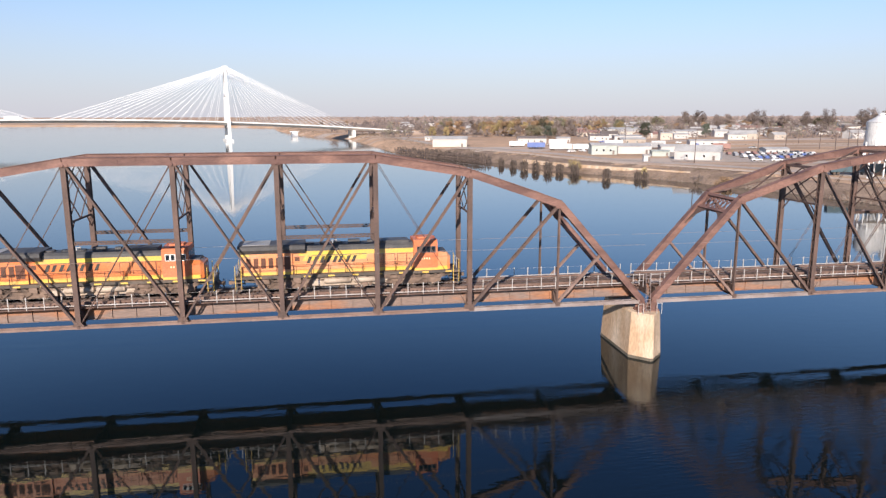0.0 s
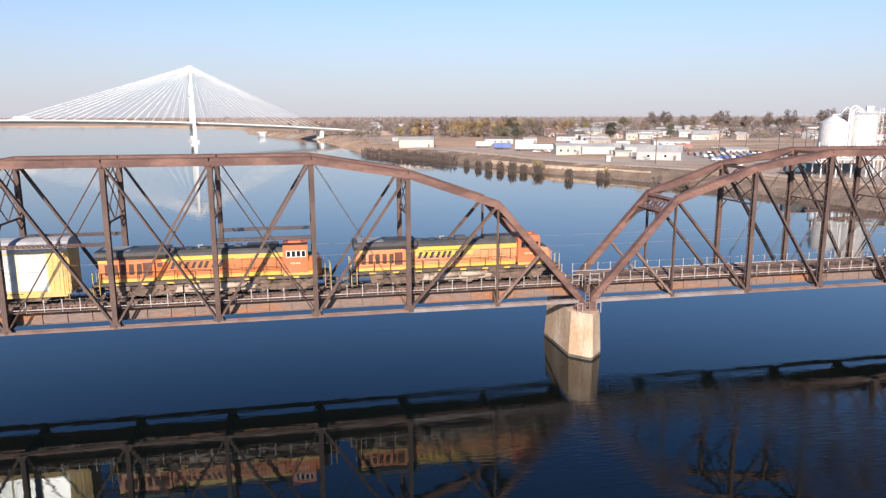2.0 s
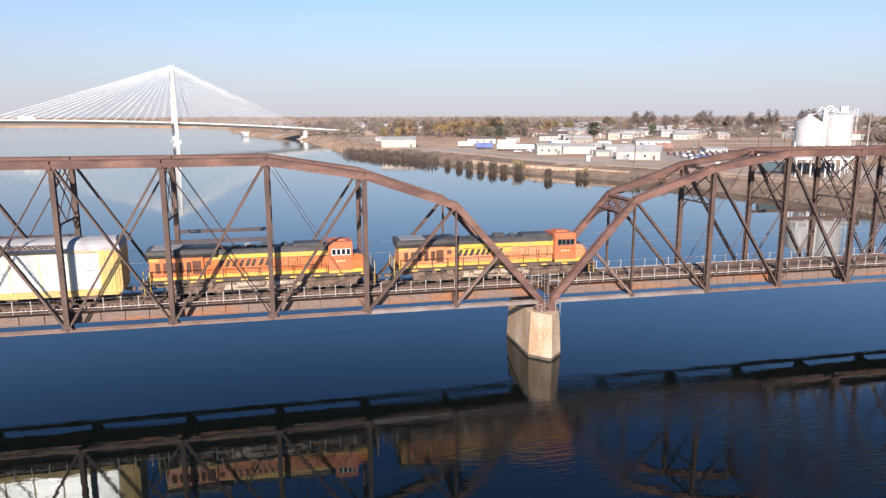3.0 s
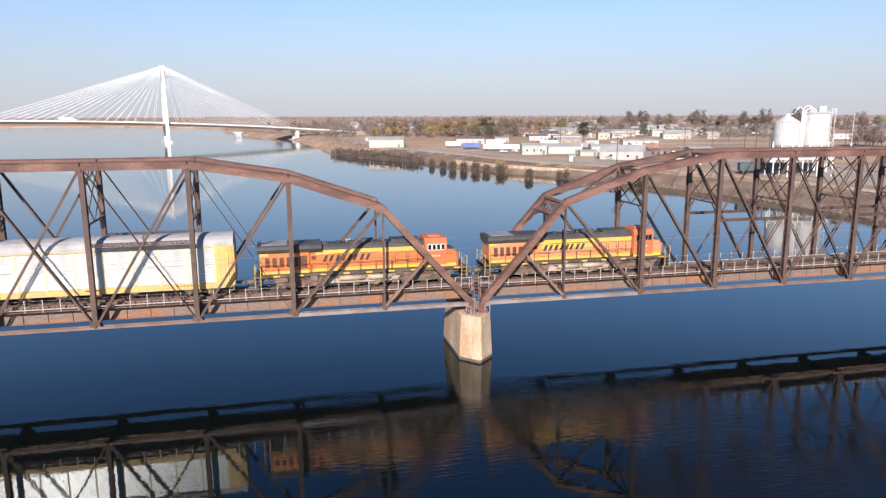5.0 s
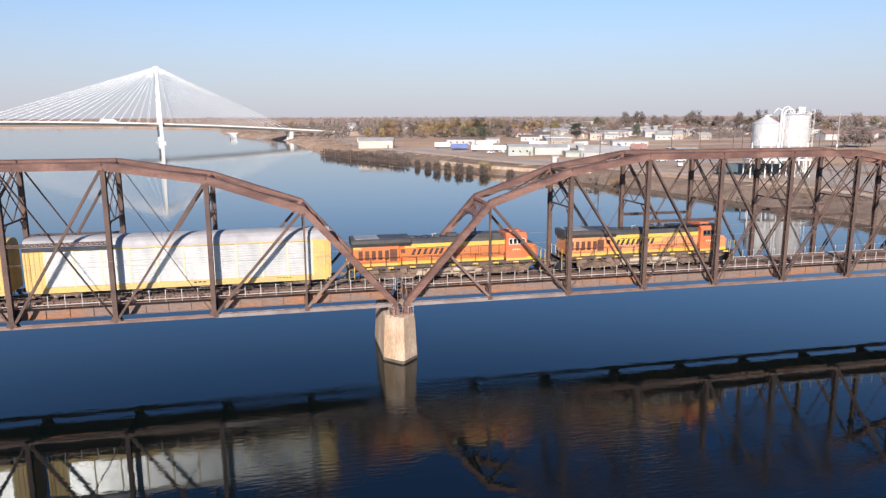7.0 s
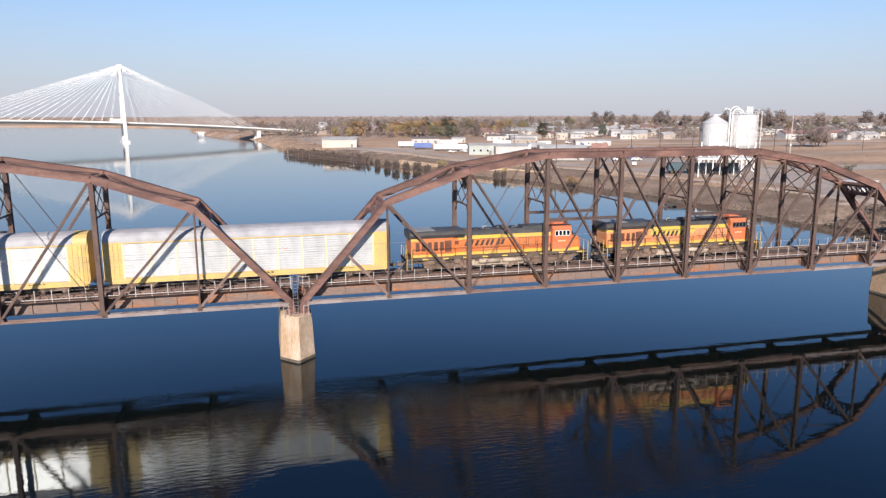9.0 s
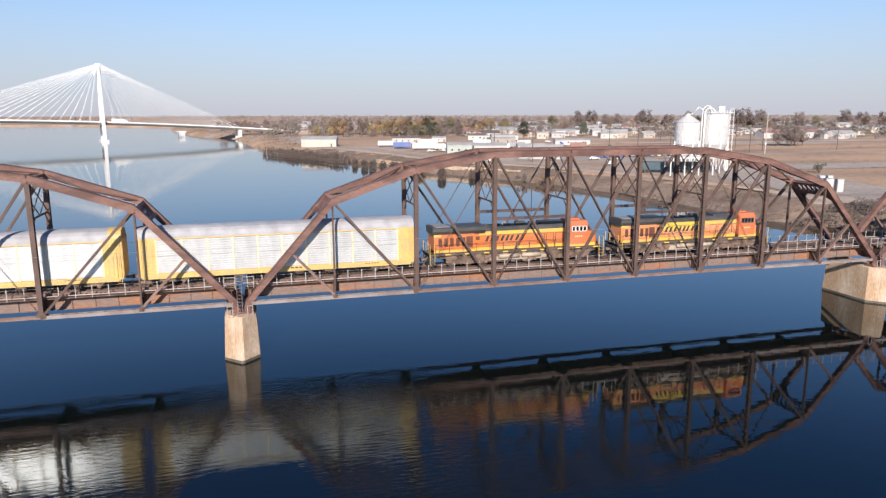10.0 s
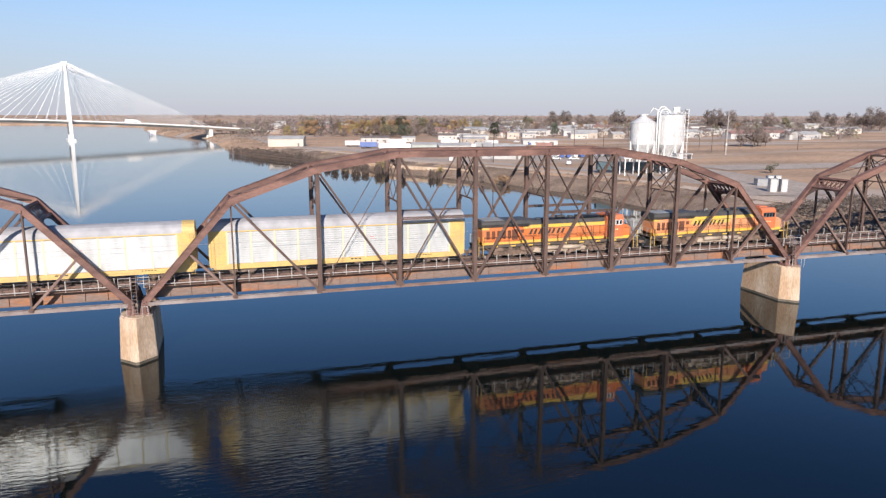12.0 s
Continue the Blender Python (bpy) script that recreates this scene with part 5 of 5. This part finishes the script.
def build_wharf():
    gen = random.Random(5)
    w = thing("timber_wharf", "long dark decayed timber wharf with upright piles", "wharf")
    me = [Geo().tube((0, 0, -2), (gen.uniform(-0.15, 0.15), 0, 1.0), 0.22, 6, 0.18).mesh("timber_post", PILE) for _ in range(3)]
    n = 74
    for i in range(n):
        t = i / (n - 1)
        x, y = 37 + (73 - 37) * t, 436 - (436 - 342) * t
        for off in (0, 3.0):
            p = part("timber_post", gen.choice(me), PILE, w)
            p.location = (x + off * 0.9 + gen.uniform(-0.2, 0.2), y + off * 0.35, 0)
            p.scale = (1, 1, gen.uniform(2.6, 4.6))
    for off, z in ((-0.3, 2.4), (-0.3, 1.0), (3.2, 2.6)):
        part("waler", Geo().beam((37 + off, 436, z), (73 + off, 342, z), 0.3, 0.35, (0, 0, 1)), PILE, w)
    g = Geo()
    for i in range(120):
        t = gen.random()
        leaf_cloud(g, (38 + 36 * t + gen.uniform(0, 5), 436 - 94 * t, gen.uniform(1.0, 4.2)), (1.3, 1.3, 1.0), 12, 0.4, gen)
    part("brush", g, BRUSH, w, "dry brush growing over the piles", kind="stuff")


build_wharf()
wall_pts = [(82, 318), (88, 298), (94, 280), (100, 270), (107, 259), (113, 252), (121, 236)]
g = Geo()
g.loft([[(x + 4, y + 2, 1.2), (x + 4, y + 2, 3.1), (x + 4.8, y + 2.3, 3.1), (x + 4.8, y + 2.3, 1.2)] for x, y in wall_pts])
tagged(new("retaining_wall", g.mesh("retaining_wall", CONCRETE)), "low pale concrete retaining wall at the bank", "wall")


# silos
SILO_WHITE = mat("weathered_white_silo_paint", (0.63, 0.62, 0.61), (0.53, 0.515, 0.50), 0.5, 0, 0.25, 3, 0.05, (1, 1, 0.25))
def build_silo(x, y, r, z0, z1, apex, cone, label, gear):
    si = thing("silo", label, "silo", "silos on the bank")
    n = 28
    ring = lambda rr, z: [(math.cos(2 * math.pi * k / n) * rr, math.sin(2 * math.pi * k / n) * rr, z) for k in range(n)]
    rings = []
    m = 7
    for i in range(m):
        za, zb = z0 + (z1 - z0) * i / m, z0 + (z1 - z0) * (i + 1) / m
        rings += [ring(r, za + 0.06), ring(r, zb - 0.06), ring(r + 0.05, zb - 0.05), ring(r + 0.05, zb)]
    part("shell", Geo().loft(rings), SILO_WHITE, si, "white steel shell with seams")
    part("hopper", Geo().loft([ring(r, z0 + 0.05), ring(1.3, cone)]), SILO_WHITE, si, "white cone-shaped hopper")
    part("roof_cone", Geo().loft([ring(r + 0.15, z1), ring(0.7, apex)]), SILO_WHITE, si)
    gz = 4.2
    for k in range(8):
        a = 2 * math.pi * (k + 0.5) / 8
        part("leg", Geo().beam((math.cos(a) * r, math.sin(a) * r, gz), (math.cos(a) * r, math.sin(a) * r, z0 + 1), 0.45, 0.45, (1, 0, 0)), WHITE_PAINT, si)
        b = a + math.pi / 4
        part("brace", Geo().tube((math.cos(a) * r, math.sin(a) * r, gz + 0.4), (math.cos(b) * r, math.sin(b) * r, z0 - 0.3), 0.13, 6), WHITE_PAINT, si)
    g = Geo()
    for k in range(24):
        a, b = 2 * math.pi * k / 24, 2 * math.pi * (k + 1) / 24
        for z in (0.55, 1.1):
            g.tube((math.cos(a) * r, math.sin(a) * r, z1 + z), (math.cos(b) * r, math.sin(b) * r, z1 + z), 0.05, 4)
        g.tube((math.cos(a) * r, math.sin(a) * r, z1), (math.cos(a) * r, math.sin(a) * r, z1 + 1.1), 0.05, 4)
    if gear:
        part("guard_rail", g, WHITE_PAINT, si)
        part("roof_hatch", Geo().tube((-1.2, 0.5, apex - 0.4), (-1.2, 0.5, apex + 0.9), 0.5, 12), WHITE_PAINT, si)
        part("head_house", Geo().box(1.9, 0.2, apex + 1.0, 2.0, 1.8, 1.7).box(1.9, 0.2, apex + 1.92, 2.3, 2.1, 0.14), WHITE_PAINT, si, "small white box on the roof")
        # stair tower: corner posts, landings and rails
        tower = Geo()
        for dx in (r + 0.15, r + 1.25):
            for dy in (-0.7, 0.7):
                tower.box(dx, dy, (gz + apex + 1.2) / 2, 0.08, 0.08, apex + 1.2 - gz)
        for k in range(8):
            z = gz + 2.4 + k * (apex - gz) / 8
            tower.box(r + 0.7, 0, z, 1.2, 1.5, 0.08)
        for z in (apex + 1.15,):
            tower.box(r + 0.7, 0, z, 1.25, 1.5, 0.07)
        part("stair_tower", tower, WHITE_PAINT, si, "open white steel stair tower")
        for k, (lean, rise) in enumerate(((0.0, 2.3), (0.75, 1.5))):
            x0, y0 = -r * 0.9 - 0.25 + lean, -r * 0.5 - 0.2 - lean * 0.6
            pts = [Vector((x0, y0, gz + 1.5)), Vector((x0, y0, z1 + 0.5))]
            pts += [Vector((x0 + 1.7 * (1 - math.cos(t)), y0 + 0.5 * (1 - math.cos(t)), z1 + 0.5 + rise * math.sin(t))) for t in (0.35, 0.7, 1.05, 1.4, 1.75, 2.1, 2.45, 2.8, 3.1)]
            g = Geo()
            for p, q in zip(pts, pts[1:]):
                g.tube(p, q, 0.26, 10)
            part("fill_pipe", g, WHITE_PAINT, si, "white cane-shaped fill pipe", True)
    else:
        part("roof_cap", Geo().tube((0, 0, apex - 0.1), (0, 0, apex + 0.5), 0.75, 12), WHITE_PAINT, si)
        pts = [Vector((0.2, -0.2, apex + 0.2)), Vector((1.6, -0.9, apex + 0.5)), Vector((3.1, -1.7, apex + 2.7)), Vector((4.4, -2.4, apex + 1.8)), Vector((4.4, -2.4, gz + 2))]
        g = Geo()
        for p, q in zip(pts, pts[1:]):
            g.tube(p, q, 0.16, 8)
        part("fill_pipe", g, WHITE_PAINT, si, "thin white pipe bent over the roof", True)
        part("side_box", Geo().box(-r - 0.3, 0, z1 - 2.2, 0.7, 0.9, 0.9), LETTER, si)
    si.matrix_basis = pose(x, y, 0, 0, 0, -30)


build_silo(173.3, 206.0, 4.25, 13.6, 20.9, 23.3, 8.8, "white hopper-bottomed silo with conical roof on legs", False)
build_silo(183.7, 205.5, 4.7, 13.4, 23.6, 24.3, 8.0, "taller white silo with rooftop gear and stair tower", True)
lf = thing("loading_frame", "white steel loading platform below the silos", "platform")
for i in range(5):
    for yy in (0, 6):
        part("column", Geo().box(-9 + i * 4.5, yy, 7.0, 0.35, 0.35, 5.6), WHITE_PAINT, lf)
part("platform_deck", Geo().box(0, 3, 9.9, 19, 6.6, 0.35), WHITE_PAINT, lf)
part("shelter", Geo().box(10.5, 3, 11.2, 5.5, 4, 0.25).box(8.2, 3, 10.4, 0.2, 3.6, 1.7).box(12.9, 3, 10.4, 0.2, 3.6, 1.7), ROOF_GREY, lf)
for z in (10.5, 11.0):
    part("guard_rail", Geo().tube((-9.4, -0.2, z), (9.4, -0.2, z), 0.06, 5), WHITE_PAINT, lf)
lf.matrix_basis = pose(167, 189.5, 0, 0, 0, -16)

mast = thing("mast", "tall slim pale steel mast in the yard", "mast")
part("shaft", Geo().tube((0, 0, 4.2), (0.2, 0, 24.6), 0.26, 10, 0.18), GALV, mast)
part("collar", Geo().tube((0.05, 0, 8.6), (0.06, 0, 9.6), 0.42, 10), WHITE_PAINT, mast)
for z in (15.5, 20.0):
    part("arm", Geo().tube((0.5, 0, z), (2.4, 0, z + 1.4), 0.09, 6), GALV, mast)
mast.matrix_basis = pose(267, 279, 0.4)


def build_cabinet(x, y, w, h, label):
    c = thing("equipment_cabinet", label, "cabinet", "equipment cabinets by the track")
    part("body", Geo().box(0, 0, h / 2, w, 1.6, h), ROOF_GREY, c)
    part("roof", Geo().box(0, 0, h + 0.06, w + 0.2, 1.8, 0.12), ROOF_GREY, c)
    part("door", Geo().box(0.1, -0.82, h * 0.48, w * 0.6, 0.06, h * 0.8), WHITE_PAINT, c)
    c.matrix_basis = pose(x, y, land_z(x, y), 0, 0, -16)


build_cabinet(168.7, 138.6, 1.8, 3.4, "tall white equipment cabinet by the track")
build_cabinet(171.3, 137.8, 1.6, 3.3, "second white equipment cabinet by the track")
build_cabinet(187, 160, 1.6, 1.9, "small white cabinet with low fence")
build_cabinet(189.2, 159.4, 1.5, 1.9, "small white utility box in the yard")
part_box = thing("track_bin", "grey steel bin beside the track", "bin")
part("body", Geo().box(0, 0, 1.0, 6.5, 2.4, 2.0), GREY_ROOF, part_box)
part("rim", Geo().box(0, 0, 2.04, 6.7, 2.6, 0.1), GREY_ROOF, part_box)
part_box.matrix_basis = pose(179, 152, land_z(179, 152), 0, 0, -16)


def build_power_pole():
    p = thing("power_pole", "weathered wooden power pole with crossarms", "power pole", "power poles on the flat land")
    part("shaft", Geo().tube((0, 0, -0.5), (0, 0, 12), 0.2, 7, 0.14), PILE, p)
    for z in (11.2, 10.1):
        part("crossarm", Geo().box(0, 0, z, 3.2, 0.16, 0.2), PILE, p)
        for dx in (-1.4, -0.7, 0.7, 1.4):
            part("insulator", Geo().tube((dx, 0, z + 0.08), (dx, 0, z + 0.36), 0.07, 6), GALV, p)
    return p


pp = build_power_pole()
POLES = [(232, 300), (241, 297), (250, 300), (255, 320), (266, 318), (272, 296), (283, 300), (238, 345), (262, 350), (290, 330), (212, 330), (330, 300), (140, 262), (180, 420), (300, 420)]
for i, (x, y) in enumerate(POLES):
    if i:
        copy_thing(pp, pose(x, y, land_z(x, y), 0, 0, rng.uniform(-20, 20)))
    else:
        pp.matrix_basis = pose(x, y, land_z(x, y))


# vehicles
def build_car(paint, label):
    c = thing("car", label, "car", "cars in the yard")
    ring = [(-2.2, 0.35), (-2.25, 0.8), (-1.7, 0.95), (-1.2, 1.42), (0.6, 1.45), (1.2, 0.98), (2.15, 0.85), (2.25, 0.4)]
    part("body", Geo().loft([[(x, y, z if z < 1 else z) for x, z in ring] for y in (-0.85, 0.85)]), paint, c)
    part("side_glass", Geo().loft([[(-1.25, y, 0.98), (-0.95, y, 1.34), (0.5, y, 1.36), (0.95, y, 1.0)] for y in (-0.862, 0.862)]), WINDOW, c)
    for x in (-1.35, 1.35):
        for y in (-0.8, 0.8):
            part("wheel", Geo().tube((x, y - 0.1, 0.33), (x, y + 0.1, 0.33), 0.33, 12), WHEEL, c)
    return c


CAR_PAINTS = [(WHITE_PAINT, "white parked car in the gravel yard"), (BLACK, "black parked car in the gravel yard"), (BLUE_WALL, "blue parked car in the gravel yard"), (GREY_ROOF, "silver parked car in the gravel yard"), (ROOF_RED, "dull red parked car in the gravel yard")]
cars, placed = [build_car(*p) for p in CAR_PAINTS], set()
for r in range(4):
    for i in range(13):
        x, y = 176 + i * 3.4 + r * 3.0, 279 + r * 11 + i * 0.2
        k = rng.choice((0, 0, 1, 2, 3, 3, 4))
        m = pose(x, y, land_z(x, y) + 0.14, 0, 0, 75 + rng.uniform(-6, 6))
        if k in placed:
            copy_thing(cars[k], m)
        else:
            cars[k].matrix_basis = m
            placed.add(k)
for i in range(26):
    x, y = rng.uniform(112, 235), rng.uniform(318, 470)
    if x > shore_x(y) + 42:
        copy_thing(cars[rng.choice((0, 0, 3, 1, 4, 2))], pose(x, y, land_z(x, y) + 0.14, 0, 0, rng.uniform(0, 180)))
for x, y, turn in ((171, 268, -10), (178, 265, -14), (163, 240, 60)):
    copy_thing(cars[0], pose(x, y, land_z(x, y) + 0.14, 0, 0, turn))


def build_trailer(paint, long, label):
    c = thing("box_trailer", label, "trailer", "box trailers in the yards")
    part("box", Geo().span(-long / 2, long / 2, -1.25, 1.25, 1.0, 3.6), paint, c)
    part("chassis", Geo().span(-long / 2 + 0.3, long / 2 - 0.3, -0.5, 0.5, 0.75, 1.0), BLACK, c)
    for x in (-long / 2 + 1.2, -long / 2 + 2.4):
        for y in (-1.0, 1.0):
            part("wheel", Geo().tube((x, y - 0.18, 0.48), (x, y + 0.18, 0.48), 0.48, 12), WHEEL, c)
    part("landing_leg", Geo().box(long / 2 - 2, 0, 0.45, 0.2, 1.6, 0.95), BLACK, c)
    return c


for paint, long, x, y, turn, label in ((BLUE_WALL, 10, 113, 389, -11, "blue box trailer parked by the road"), (WHITE_PAINT, 12, 121, 370, -11, "white box trailer parked by the road"), (WHITE_PAINT, 9, 108, 412, -11, "short white box trailer by the sheds"),
                                       (WHITE_PAINT, 10, 131, 364, -14, "white box trailer beside the workshop"), (WHITE_PAINT, 12, 158, 352, -14, "long white box trailer in the gravel yard"), (GREY_ROOF, 10, 176, 372, -10, "grey box trailer in the gravel yard"), (WHITE_PAINT, 9, 190, 395, 20, "white box trailer behind the yards"), (ROOF_RED, 9, 205, 352, -30, "dull red box trailer in the gravel yard"), (WHITE_PAINT, 11, 168, 410, -8, "white trailer beside a pale shed"), (WHITE_PAINT, 11, 140, 432, -12, "white trailer by the warehouse"), (DARK_TEAL, 12, 161, 203, -16, "dark teal trailer below the silos"), (DARK_TEAL, 10, 172, 199, -16, "short dark teal trailer below the silos")):
    tr = build_trailer(paint, long, label)
    tr.matrix_basis = pose(x, y, land_z(x, y) + 0.1, 0, 0, turn)

road_truck = build_trailer(WHITE_PAINT, 11, "white box lorry crossing the road bridge")
road_truck.name = "box_lorry"
tagged(road_truck, category="lorry", group="lorries on the road bridge")
part("cab", Geo().loft([[(5.7, y, 0.6), (5.7, y, 2.7), (7.0, y, 2.6), (7.6, y, 1.6), (7.6, y, 0.6)] for y in (-1.2, 1.2)]), WHITE_PAINT, road_truck)

# old river pier left standing upstream
op = thing("old_pier", "pale concrete remains of an old bridge pier", "pier")
part("shaft", Geo().loft([[(a * 3.2, b * 3, z) for a, b in ((-1, -1), (1, -1), (1, 1), (-1, 1))] for z in (-2, 4.6)]), BRIDGE_WHITE, op)
part("cap", Geo().box(0, 0, 5.1, 9.5, 7, 1.1), BRIDGE_WHITE, op)
op.matrix_basis = pose(-40, 817, 0, 0, 0, 14)

# embankment carrying the track inland
g = Geo().loft([[(184.5, MID - 8, 1.0), (184.5, MID - 2.4, 6.95), (184.5, MID + 2.4, 6.95), (184.5, MID + 8, 1.0)], [(420, MID - 12, 3.9), (420, MID - 2.6, 6.95), (420, MID + 2.6, 6.95), (420, MID + 12, 3.9)]])
tagged(new("embankment", g.mesh("embankment", ROCK)), "stony railway embankment inland of the bridge", "embankment", kind="structure")


def motions():
    for ob, back in TRAIN:
        walk(ob, [(t, pose(x + back, TRAIN_Y, RAIL_TOP)) for t, x in NOSE])
    heading = math.degrees(math.atan2(ALONG.y, ALONG.x))
    rows = []
    for t in (0, 2, 4, 6, 8, 10, 12):
        p = on_deck(-171 + 18.35 * t, -4.5, 0.02)
        slope = math.degrees(math.atan2(deck_z(-166 + 18.35 * t) - deck_z(-176 + 18.35 * t), 10))
        rows.append((t, pose(p.x, p.y, p.z, 0, -slope, heading)))
    walk(road_truck, rows)
    for ob, x, r in WHEELS:
        walk(ob, [(i / 15, pose(x, 0, r) @ Matrix.Rotation(i / 15 * 8.138 / r, 4, "Y")) for i in range(181)])


motions()
